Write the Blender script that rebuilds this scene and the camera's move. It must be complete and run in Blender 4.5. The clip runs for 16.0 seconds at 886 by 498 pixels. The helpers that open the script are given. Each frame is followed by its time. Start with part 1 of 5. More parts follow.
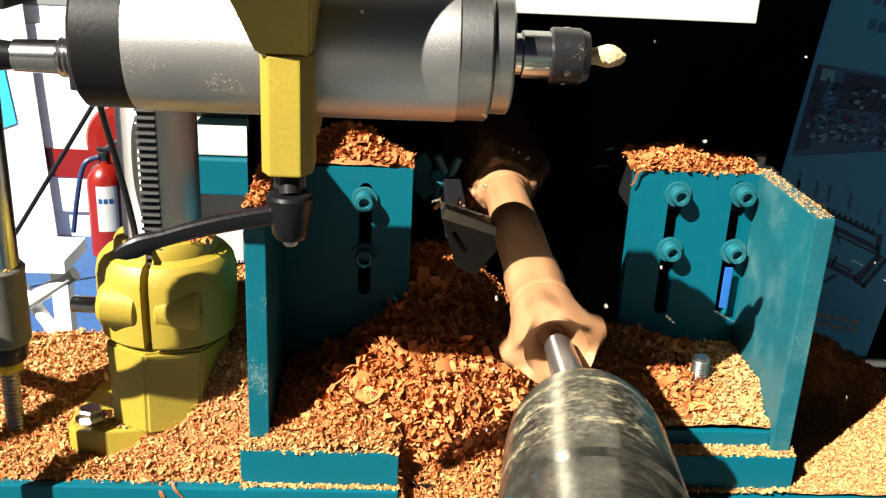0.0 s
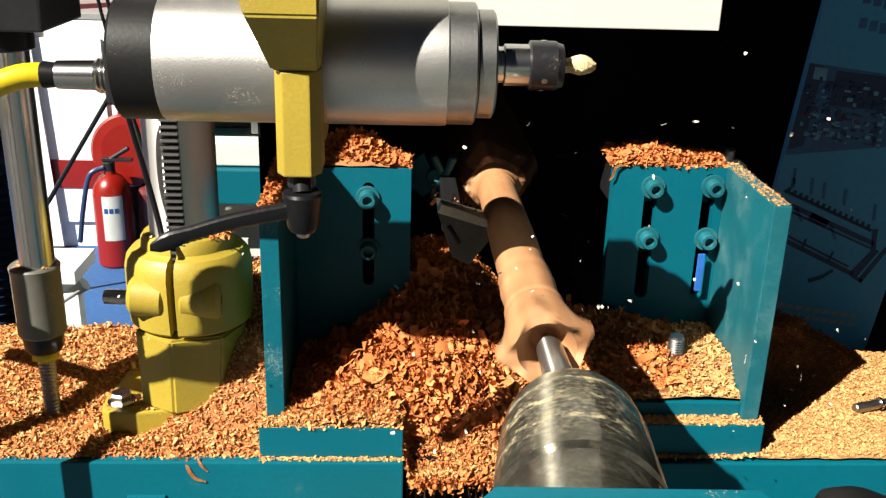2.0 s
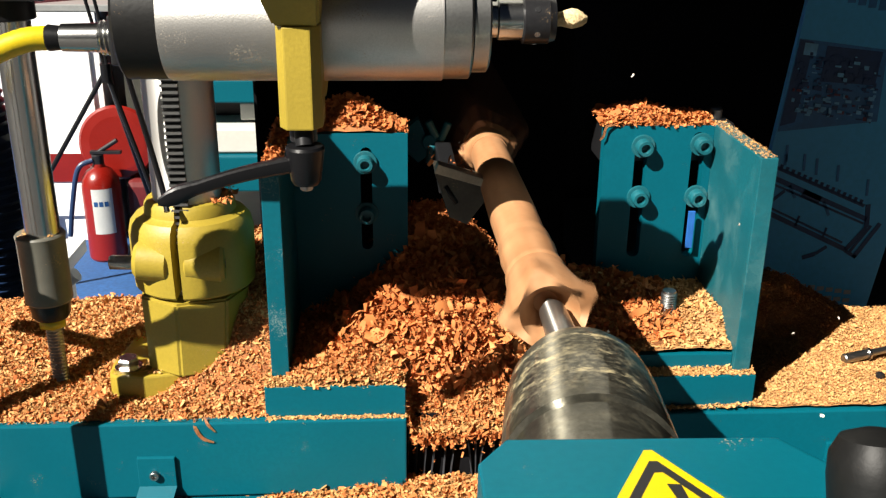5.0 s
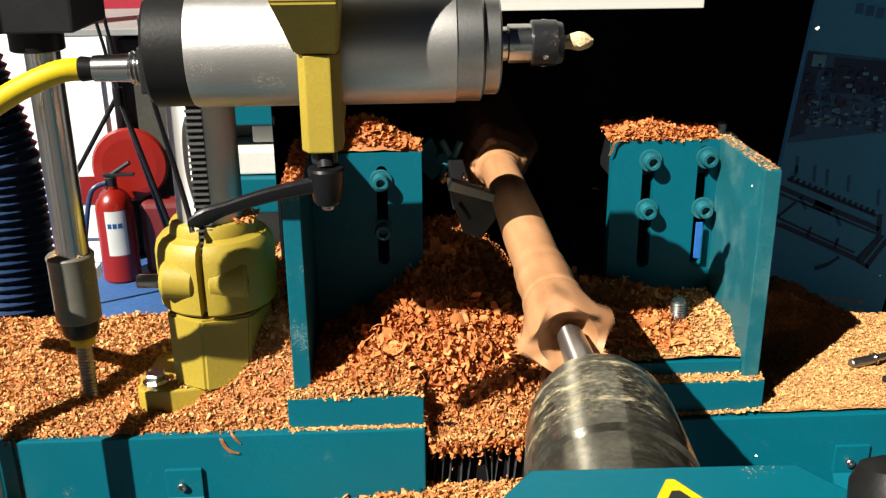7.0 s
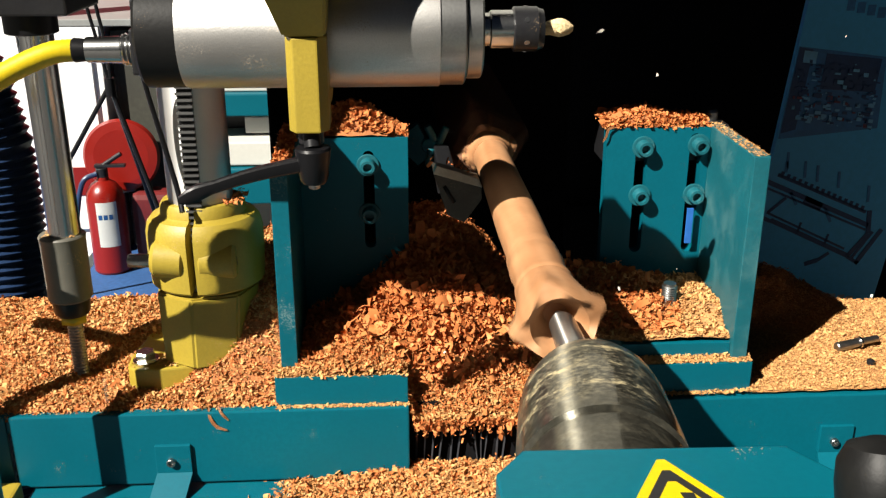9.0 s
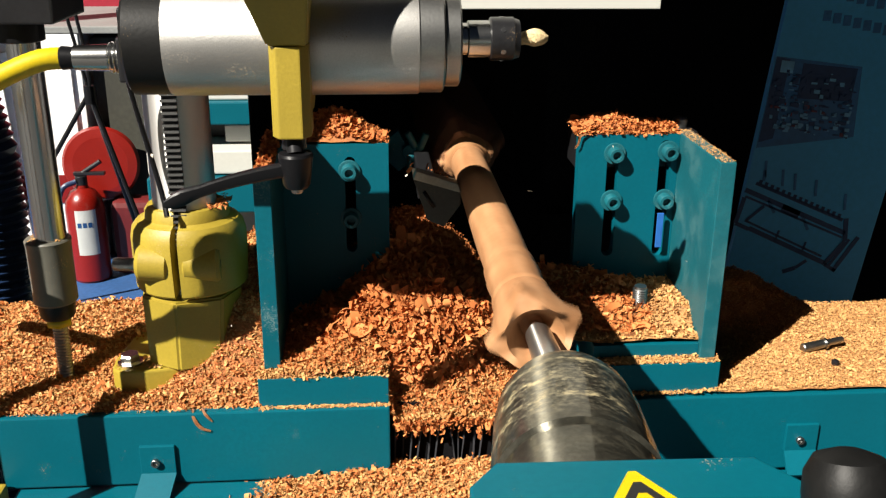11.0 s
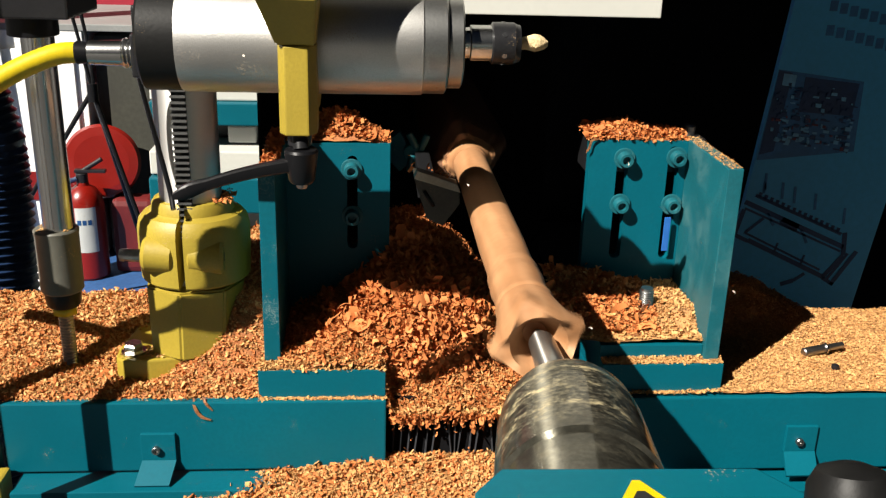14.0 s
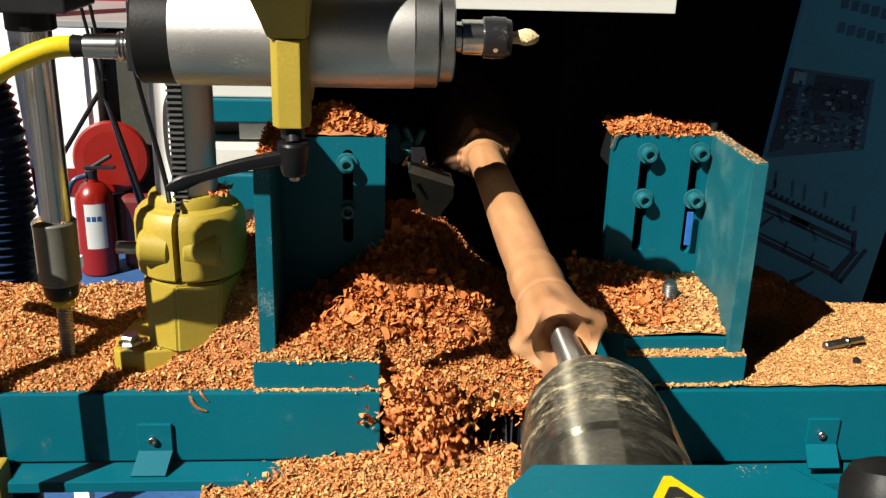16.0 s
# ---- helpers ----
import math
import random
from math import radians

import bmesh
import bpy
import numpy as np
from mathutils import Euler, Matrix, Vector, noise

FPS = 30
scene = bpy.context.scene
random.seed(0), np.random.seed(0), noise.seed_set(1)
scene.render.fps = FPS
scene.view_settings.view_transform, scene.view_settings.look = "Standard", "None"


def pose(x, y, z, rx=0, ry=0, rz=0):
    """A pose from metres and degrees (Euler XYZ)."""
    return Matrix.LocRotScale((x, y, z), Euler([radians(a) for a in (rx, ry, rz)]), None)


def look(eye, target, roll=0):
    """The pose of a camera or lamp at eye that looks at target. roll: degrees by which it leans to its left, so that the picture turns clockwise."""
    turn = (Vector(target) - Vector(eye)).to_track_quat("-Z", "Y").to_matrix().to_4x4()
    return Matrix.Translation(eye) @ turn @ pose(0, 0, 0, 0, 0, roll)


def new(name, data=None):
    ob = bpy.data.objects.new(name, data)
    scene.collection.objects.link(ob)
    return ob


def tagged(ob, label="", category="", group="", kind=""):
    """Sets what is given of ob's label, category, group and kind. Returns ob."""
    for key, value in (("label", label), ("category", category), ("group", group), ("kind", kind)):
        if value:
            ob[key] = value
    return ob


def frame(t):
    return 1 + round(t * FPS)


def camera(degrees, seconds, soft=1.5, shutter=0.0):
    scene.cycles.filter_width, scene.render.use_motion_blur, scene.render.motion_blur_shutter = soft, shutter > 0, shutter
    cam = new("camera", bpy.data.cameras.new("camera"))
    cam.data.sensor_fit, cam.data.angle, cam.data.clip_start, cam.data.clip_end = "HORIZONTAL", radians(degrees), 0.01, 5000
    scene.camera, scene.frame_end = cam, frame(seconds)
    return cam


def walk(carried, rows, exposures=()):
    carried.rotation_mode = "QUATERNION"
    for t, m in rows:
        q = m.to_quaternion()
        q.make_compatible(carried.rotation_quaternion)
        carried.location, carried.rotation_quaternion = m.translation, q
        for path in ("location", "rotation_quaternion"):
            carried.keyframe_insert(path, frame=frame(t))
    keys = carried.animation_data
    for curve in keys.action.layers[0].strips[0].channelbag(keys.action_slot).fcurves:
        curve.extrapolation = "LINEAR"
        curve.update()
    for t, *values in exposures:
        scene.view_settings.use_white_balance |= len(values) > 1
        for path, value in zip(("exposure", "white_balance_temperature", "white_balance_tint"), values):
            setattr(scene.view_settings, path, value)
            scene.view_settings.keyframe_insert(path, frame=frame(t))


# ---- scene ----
SUN, SKY, EXPO = 5.0, 0.0020, 1.45
cam = camera(49.91, 16.0, soft=1.3, shutter=0.2)
PATH = [
    (0, pose(-0.0307, 0.0976, 0.3511, 69.418, -2.697, -2.026)),
    (0.5, pose(-0.0303, 0.0835, 0.3509, 69.703, -2.485, -2.023)),
    (1, pose(-0.0380, 0.0689, 0.3698, 69.773, -2.289, -1.733)),
    (1.5, pose(-0.0356, 0.0652, 0.3691, 69.472, -1.826, -1.963)),
    (2, pose(-0.0286, 0.0634, 0.3699, 69.491, -1.611, -2.234)),
    (2.5, pose(-0.0271, 0.0617, 0.3620, 69.187, -1.166, -2.488)),
    (3, pose(-0.0314, 0.0657, 0.3618, 69.042, -1.635, -2.405)),
    (3.5, pose(-0.0347, 0.0670, 0.3578, 69.204, -1.171, -2.408)),
    (4, pose(-0.0341, 0.0675, 0.3503, 68.964, -0.706, -2.970)),
    (6.5, pose(-0.0329, 0.0666, 0.3550, 69.132, -0.488, -3.354)),
    (7, pose(-0.0382, 0.0632, 0.3618, 69.785, 0.497, -2.924)),
    (7.5, pose(-0.0386, 0.0608, 0.3614, 69.820, 0.165, -3.166)),
    (8, pose(-0.0364, 0.0608, 0.3558, 69.446, 0.483, -3.378)),
    (8.5, pose(-0.0383, 0.0599, 0.3589, 69.662, 0.117, -3.242)),
    (9, pose(-0.0399, 0.0580, 0.3580, 69.493, -0.054, -3.289)),
    (9.5, pose(-0.0306, 0.0552, 0.3519, 69.301, 0.152, -3.990)),
    (10, pose(-0.0347, 0.0562, 0.3562, 69.510, 0.083, -4.276)),
    (12.5, pose(-0.0386, 0.0525, 0.3642, 70.068, -1.448, -4.195)),
    (13, pose(-0.0401, 0.0565, 0.3599, 69.775, -1.810, -4.232)),
    (13.5, pose(-0.0398, 0.0547, 0.3619, 69.912, -1.917, -4.196)),
    (14, pose(-0.0424, 0.0523, 0.3642, 70.204, -1.610, -4.041)),
    (14.5, pose(-0.0466, 0.0531, 0.3623, 70.077, -1.506, -3.881)),
    (15, pose(-0.0498, 0.0545, 0.3648, 70.374, -1.302, -3.728)),
    (15.5, pose(-0.0545, 0.0558, 0.3625, 70.115, -1.641, -3.587)),
    (16, pose(-0.0536, 0.0524, 0.3633, 70.037, -1.641, -3.718)),
]
SLIDES = [
    (0, 0.0000, 0.0000, 0.0000),
    (0.5, 0.0046, 0.0043, 0.0115),
    (1, 0.0062, 0.0058, 0.0217),
    (1.5, -0.0000, -0.0020, 0.0306),
    (2, 0.0001, -0.0013, 0.0381),
    (2.5, 0.0018, -0.0009, 0.0442),
    (3, 0.0023, 0.0016, 0.0496),
    (3.5, 0.0024, 0.0013, 0.0555),
    (4, 0.0016, 0.0002, 0.0600),
    (6.5, 0.0031, -0.0008, 0.0845),
    (7, 0.0028, 0.0008, 0.0911),
    (7.5, 0.0016, 0.0038, 0.0975),
    (8, 0.0017, 0.0045, 0.1019),
    (8.5, 0.0004, 0.0022, 0.1053),
    (9, -0.0037, 0.0064, 0.1098),
    (9.5, -0.0010, 0.0058, 0.1151),
    (10, -0.0023, 0.0047, 0.1188),
    (12.5, -0.0004, 0.0053, 0.1404),
    (13, -0.0008, 0.0079, 0.1432),
    (13.5, -0.0029, 0.0131, 0.1454),
    (14, -0.0043, 0.0165, 0.1485),
    (14.5, -0.0041, 0.0173, 0.1521),
    (15, -0.0099, 0.0179, 0.1560),
    (15.5, -0.0163, 0.0182, 0.1583),
    (16, -0.0257, 0.0273, 0.1580),
]
walk(cam, PATH, [(t, EXPO + e) for t, e in ((0, 0.42), (0.5, 0.36), (1.5, 0.22), (3.5, 0.06), (7, -0.02), (9, -0.08), (12.5, -0.16), (16, -0.21))])
TAU = 2 * math.pi
SUN_TRAVEL = Vector((0.547, 0.482, -0.684))

# ---- light ----
world = bpy.data.worlds.new("sky")
scene.world = world
world.use_nodes = True
wn = world.node_tree
sky = wn.nodes.new("ShaderNodeTexSky")
sky.sky_type = "NISHITA"
sky.sun_disc = False
sky.sun_elevation = radians(43.5)
sky.sun_rotation = radians(228.6)
wn.nodes["Background"].inputs["Strength"].default_value = SKY
wn.links.new(sky.outputs[0], wn.nodes["Background"].inputs["Color"])
sun = new("sun", bpy.data.lights.new("sun", "SUN"))
sun.data.energy, sun.data.angle, sun.data.color = SUN, radians(0.5), (1.0, 0.94, 0.84)
sun.matrix_world = look((0, 0, 0), SUN_TRAVEL) @ pose(0, 0, 0)
sun.location = (-2.2, -1.9, 2.8)


# ---- materials ----
def material(name, colour, rough=0.5, metal=0.0, fine=300.0, coarse=12.0, vary=0.15, bump=0.15, dust=None, dust_at=0.62, per="", spec=0.5, dust_scale=38.0):
    """Two scales of noise on the colour, fine relief, a sprinkle of dust, and a spread from piece to piece."""
    m = bpy.data.materials.new(name)
    m.use_nodes = True
    nt = m.node_tree
    bsdf = nt.nodes["Principled BSDF"]
    bsdf.inputs["Roughness"].default_value = rough
    bsdf.inputs["Metallic"].default_value = metal
    bsdf.inputs["Specular IOR Level"].default_value = spec
    co = nt.nodes.new("ShaderNodeTexCoord")

    def cloud(scale, detail=4.0):
        n = nt.nodes.new("ShaderNodeTexNoise")
        n.inputs["Scale"].default_value, n.inputs["Detail"].default_value = scale, detail
        nt.links.new(co.outputs["Object"], n.inputs["Vector"])
        return n.outputs["Fac"]

    def blend(kind, fac, a, b):
        n = nt.nodes.new("ShaderNodeMix")
        n.data_type, n.blend_type = "RGBA", kind
        for i, v in ((0, fac), (6, a), (7, b)):
            if isinstance(v, (int, float)):
                n.inputs[i].default_value = v
            elif isinstance(v, tuple):
                n.inputs[i].default_value = (*v, 1.0)[:4]
            else:
                nt.links.new(v, n.inputs[i])
        return n.outputs[2]

    def band(value, lo, hi, a, b):
        n = nt.nodes.new("ShaderNodeMapRange")
        for i, v in enumerate((lo, hi, a, b)):
            n.inputs[i + 1].default_value = v
        nt.links.new(value, n.inputs[0])
        return n.outputs[0]

    big, small = cloud(coarse), cloud(fine)
    low, high = tuple(c * (1 - vary) for c in colour), tuple(min(1.0, c * (1 + vary)) for c in colour)
    c = blend("MIX", band(big, 0.3, 0.7, 0.0, 1.0), low, high)
    c = blend("MIX", band(small, 0.35, 0.65, 0.0, 0.6), c, tuple(x * (1 - 1.4 * vary) for x in colour))
    if per:
        if per == "island":
            r = nt.nodes.new("ShaderNodeNewGeometry").outputs["Random Per Island"]
        else:
            r = nt.nodes.new("ShaderNodeObjectInfo").outputs["Random"]
        ramp = nt.nodes.new("ShaderNodeValToRGB")
        e = ramp.color_ramp.elements
        e[0].color = (colour[0] * 0.55, colour[1] * 0.42, colour[2] * 0.32, 1)
        e[1].color = (min(1, colour[0] * 1.12), min(1, colour[1] * 1.15), min(1, colour[2] * 1.2), 1)
        mid = e.new(0.55)
        mid.color = (*colour, 1)
        nt.links.new(r, ramp.inputs[0])
        c = blend("MIX", 0.85, c, ramp.outputs[0])
    if dust:
        speck = cloud(900.0, 2.0)
        mix = nt.nodes.new("ShaderNodeMath")
        mix.operation = "MULTIPLY_ADD"
        nt.links.new(speck, mix.inputs[0])
        mix.inputs[1].default_value = 0.5
        half = nt.nodes.new("ShaderNodeMath")
        half.operation = "MULTIPLY"
        half.inputs[1].default_value = 0.5
        nt.links.new(cloud(dust_scale, 6.0), half.inputs[0])
        nt.links.new(half.outputs[0], mix.inputs[2])
        f = band(mix.outputs[0], dust_at - 0.04, dust_at + 0.06, 0.0, 0.8)
        c = blend("MIX", f, c, dust)
        rr = band(mix.outputs[0], dust_at - 0.04, dust_at + 0.06, rough, 0.9)
        nt.links.new(rr, bsdf.inputs["Roughness"])
    else:
        nt.links.new(band(big, 0.3, 0.7, max(0.02, rough - 0.06), min(1.0, rough + 0.06)), bsdf.inputs["Roughness"])
    nt.links.new(c, bsdf.inputs["Base Color"])
    if bump:
        b = nt.nodes.new("ShaderNodeBump")
        b.inputs["Strength"].default_value, b.inputs["Distance"].default_value = bump, 0.001
        nt.links.new(small, b.inputs["Height"])
        nt.links.new(b.outputs[0], bsdf.inputs["Normal"])
    return m


DUST = (0.42, 0.28, 0.14)
TEAL = material("teal enamel", (0.0003, 0.080, 0.112), 0.42, fine=260, coarse=9, vary=0.08, bump=0.05, dust=DUST, dust_at=0.70, spec=0.22)
TEAL_WORN = material("worn teal enamel", (0.0006, 0.076, 0.104), 0.42, fine=260, coarse=9, vary=0.1, bump=0.08, dust=(0.14, 0.20, 0.19), dust_at=0.60, spec=0.25)
TEAL_DUSTY = material("dusty teal enamel", (0.003, 0.083, 0.104), 0.48, fine=300, coarse=16, vary=0.16, bump=0.08, dust=(0.036, 0.125, 0.133), dust_at=0.565, dust_scale=26.0)
YELLOW = material("yellow casting paint", (0.290, 0.214, 0.022), 0.5, fine=420, coarse=25, vary=0.10, bump=0.16, dust=DUST, dust_at=0.68)
STEEL = material("bright steel", (0.50, 0.50, 0.49), 0.22, 1.0, fine=600, coarse=15, vary=0.08, bump=0.05)
STEEL_DULL = material("dull steel", (0.34, 0.34, 0.33), 0.36, 1.0, fine=500, coarse=20, vary=0.15, bump=0.05, dust=DUST, dust_at=0.66)
SATIN = material("satin stainless", (0.50, 0.49, 0.47), 0.42, 1.0, fine=900, coarse=20, vary=0.10, bump=0.10, dust=(0.55, 0.45, 0.33), dust_at=0.628)
COLUMN = material("bright ground steel", (0.60, 0.59, 0.57), 0.27, 0.92, fine=900, coarse=20, vary=0.05, bump=0.03)
NOSE = material("ground steel nose", (0.46, 0.45, 0.42), 0.26, 0.9, fine=700, coarse=40, vary=0.08, bump=0.03)
NOSE.node_tree.nodes["Principled BSDF"].inputs["Coat Weight"].default_value = 0.6
NOSE.node_tree.nodes["Principled BSDF"].inputs["Coat Roughness"].default_value = 0.05
BLACK = material("black plastic", (0.006, 0.006, 0.007), 0.36, fine=300, coarse=20, vary=0.15, bump=0.12, dust=DUST, dust_at=0.70, spec=0.22)
BLACK_STEEL = material("blackened steel", (0.020, 0.020, 0.022), 0.33, 0.4, fine=300, coarse=20, vary=0.2, bump=0.06, dust=DUST, dust_at=0.71)
RUBBER = material("black rubber", (0.012, 0.030, 0.080), 0.38, fine=200, coarse=12, vary=0.2, bump=0.1)
WHITE = material("white sheet paint", (0.475, 0.475, 0.436), 0.45, fine=120, coarse=6, vary=0.04, bump=0.03)
WHITE_GLOSS = material("white gloss paint", (0.80, 0.80, 0.78), 0.4, fine=120, coarse=6, vary=0.03, bump=0.03)
CYAN_BRIGHT = material("bright cyan print", (0.03, 0.42, 0.66), 0.45, fine=80, coarse=5, vary=0.12, bump=0.0)
RED = material("red paint", (0.17, 0.006, 0.003), 0.32, fine=150, coarse=8, vary=0.1, bump=0.03)
BLUE_FLOOR = material("blue mat", (0.0132, 0.066, 0.198), 0.8, fine=90, coarse=4, vary=0.25, bump=0.3)
TOOL_GREY = material("dark tool steel", (0.048, 0.042, 0.031), 0.5, 0.2, fine=260, coarse=40, vary=0.25, bump=0.1, dust=DUST, dust_at=0.66)
GREY_DARK = material("dark olive grey paint", (0.115, 0.110, 0.088), 0.5, fine=150, coarse=14, vary=0.2, bump=0.08, dust=DUST, dust_at=0.66)
GREY = material("grey paint", (0.198, 0.205, 0.198), 0.5, fine=120, coarse=8, vary=0.1, bump=0.05)
# Shade put into the colour of the enclosing walls and roof.
DARK = material("near-black for deep shade", (0.008, 0.008, 0.009), 0.95, fine=60, coarse=3, vary=0.3, bump=0.1, spec=0.1)
CONCRETE = material("dark paving", (0.036, 0.035, 0.034), 0.85, fine=60, coarse=2, vary=0.2, bump=0.3)
CABLE = material("yellow cable sheath", (0.56, 0.415, 0.0066), 0.4, fine=250, coarse=40, vary=0.12, bump=0.12, dust=(0.25, 0.18, 0.05), dust_at=0.66)
CHIP = material("red-brown wood shavings", (0.50, 0.172, 0.050), 0.75, fine=900, coarse=60, vary=0.12, bump=0.2, per="island", spec=0.25)
SAWDUST = material("pale sawdust", (0.54, 0.295, 0.110), 0.85, fine=900, coarse=70, vary=0.15, bump=0.4, per="island", spec=0.2)
MOUND = material("packed shavings", (0.38, 0.135, 0.042), 0.9, fine=420, coarse=60, vary=0.35, bump=1.0)
MOUND_PALE = material("packed sawdust", (0.44, 0.22, 0.08), 0.9, fine=600, coarse=80, vary=0.3, bump=1.0)
LABEL = material("white label", (0.409, 0.416, 0.396), 0.5, fine=200, coarse=20, vary=0.06, bump=0.0)
SIGN_YELLOW = material("yellow sign film", (0.495, 0.363, 0), 0.35, fine=200, coarse=20, vary=0.05, bump=0.0)
SIGN_BLACK = material("black sign film", (0.0132, 0.0132, 0.0132), 0.4, fine=200, coarse=20, vary=0.1, bump=0.0)
POSTER = material("blue printed poster film", (0.065, 0.46, 0.80), 0.45, fine=80, coarse=3, vary=0.08, bump=0.0)
POSTER_DARK = material("dark blue print", (0.006, 0.050, 0.16), 0.45, fine=80, coarse=9, vary=0.2, bump=0.0)
POSTER_MID = material("mid blue print", (0.030, 0.20, 0.46), 0.45, fine=80, coarse=9, vary=0.25, bump=0.0)
POSTER_PALE = material("pale print", (0.20, 0.54, 0.80), 0.45, fine=80, coarse=9, vary=0.2, bump=0.0)
POSTER_RED = material("red print", (0.16, 0.03, 0.06), 0.45, fine=80, coarse=9, vary=0.2, bump=0.0)
CYAN = material("cyan panel", (0.0132, 0.211, 0.363), 0.45, fine=80, coarse=5, vary=0.15, bump=0.0)
BLUE_STRIP = material("blue film strip", (0.0198, 0.106, 0.363), 0.35, fine=200, coarse=60, vary=0.15, bump=0.0)


def turned_wood():
    """Turned hardwood: grain along the axis, pale cut bands round it."""
    m = material("turned reddish wood", (0.396, 0.205, 0.0957), 0.55, fine=180, coarse=30, vary=0.10, bump=0.10)
    nt = m.node_tree
    bsdf = nt.nodes["Principled BSDF"]
    base = bsdf.inputs["Base Color"].links[0].from_socket
    co = nt.nodes.new("ShaderNodeTexCoord")
    mp = nt.nodes.new("ShaderNodeMapping")
    mp.inputs["Scale"].default_value = (90, 6, 90)
    nt.links.new(co.outputs["Object"], mp.inputs[0])
    n = nt.nodes.new("ShaderNodeTexNoise")
    n.inputs["Scale"].default_value = 1.0
    nt.links.new(mp.outputs[0], n.inputs["Vector"])
    ramp = nt.nodes.new("ShaderNodeValToRGB")
    ramp.color_ramp.elements[0].color, ramp.color_ramp.elements[1].color = (0.78, 0.70, 0.62, 1), (1.0, 1.0, 1.0, 1)
    ramp.color_ramp.elements[0].position, ramp.color_ramp.elements[1].position = 0.35, 0.65
    nt.links.new(n.outputs["Fac"], ramp.inputs[0])
    mix = nt.nodes.new("ShaderNodeMix")
    mix.data_type, mix.blend_type = "RGBA", "MULTIPLY"
    mix.inputs[0].default_value = 1.0
    nt.links.new(base, mix.inputs[6])
    nt.links.new(ramp.outputs[0], mix.inputs[7])
    nt.links.new(mix.outputs[2], bsdf.inputs["Base Color"])
    return m


def ringed_steel():
    """Oily worn steel under a clear film, with three smeared bands of sawdust round the y axis."""
    m = material("worn ringed steel", (0.19, 0.182, 0.145), 0.30, 0.85, fine=350, coarse=55, vary=0.30, bump=0.05)
    nt = m.node_tree
    bsdf = nt.nodes["Principled BSDF"]
    base = bsdf.inputs["Base Color"].links[0].from_socket
    co = nt.nodes.new("ShaderNodeTexCoord")
    xyz = nt.nodes.new("ShaderNodeSeparateXYZ")
    nt.links.new(co.outputs["Object"], xyz.inputs[0])

    def math_node(op, a, b):
        n = nt.nodes.new("ShaderNodeMath")
        n.operation = op
        for i, v in enumerate((a, b)):
            if isinstance(v, (int, float)):
                n.inputs[i].default_value = v
            else:
                nt.links.new(v, n.inputs[i])
        return n.outputs[0]

    def ranged(v, lo, hi, a, b):
        n = nt.nodes.new("ShaderNodeMapRange")
        for i, w in enumerate((lo, hi, a, b)):
            n.inputs[i + 1].default_value = w
        nt.links.new(v, n.inputs[0])
        return n.outputs[0]

    def noise(scale, detail):
        mp = nt.nodes.new("ShaderNodeMapping")
        mp.inputs["Scale"].default_value = scale
        nt.links.new(co.outputs["Object"], mp.inputs[0])
        n = nt.nodes.new("ShaderNodeTexNoise")
        n.inputs["Scale"].default_value, n.inputs["Detail"].default_value, n.inputs["Roughness"].default_value = 1.0, detail, 0.7
        nt.links.new(mp.outputs[0], n.inputs["Vector"])
        return n.outputs["Fac"]

    smear = noise((45, 170, 45), 9.0)
    wobble = math_node("MULTIPLY", noise((60, 60, 60), 4.0), 9.0)
    band = math_node("SINE", math_node("ADD", math_node("MULTIPLY", xyz.outputs[1], TAU / 0.0205), wobble), 0.0)
    caked = math_node("MULTIPLY", ranged(band, 0.1, 0.9, 0.0, 1.0), ranged(smear, 0.40, 0.60, 0.15, 1.0))
    caked = math_node("MULTIPLY", caked, ranged(noise((110, 160, 110), 8.0), 0.42, 0.56, 0.0, 1.0))
    film = ranged(noise((240, 420, 240), 6.0), 0.45, 0.70, 0.0, 0.45)
    body = ranged(xyz.outputs[1], -0.088, -0.080, 0.15, 1.0)
    dust = math_node("MULTIPLY", math_node("MAXIMUM", caked, film), body)
    mix = nt.nodes.new("ShaderNodeMix")
    mix.data_type = "RGBA"
    nt.links.new(dust, mix.inputs[0])
    nt.links.new(base, mix.inputs[6])
    mix.inputs[7].default_value = (0.46, 0.38, 0.21, 1)
    nt.links.new(mix.outputs[2], bsdf.inputs["Base Color"])
    for slot, a, b in (("Metallic", 0.9, 0.05),):
        nt.links.new(ranged(dust, 0.0, 0.8, a, b), bsdf.inputs[slot])
    bsdf.inputs["Coat Weight"].default_value = 0.3
    bsdf.inputs["Coat Roughness"].default_value = 0.05
    return m


def turned_gloss(m, axis, rough, amount):
    """Fine turning marks round an axis: gloss drawn out along it."""
    nt = m.node_tree
    bsdf = nt.nodes["Principled BSDF"]
    for link in list(bsdf.inputs["Roughness"].links):
        nt.links.remove(link)
    t = nt.nodes.new("ShaderNodeTangent")
    t.direction_type, t.axis = "RADIAL", axis
    nt.links.new(t.outputs[0], bsdf.inputs["Tangent"])
    bsdf.inputs["Roughness"].default_value = rough
    bsdf.inputs["Anisotropic"].default_value = amount
    bsdf.inputs["Anisotropic Rotation"].default_value = 0.25
    return m


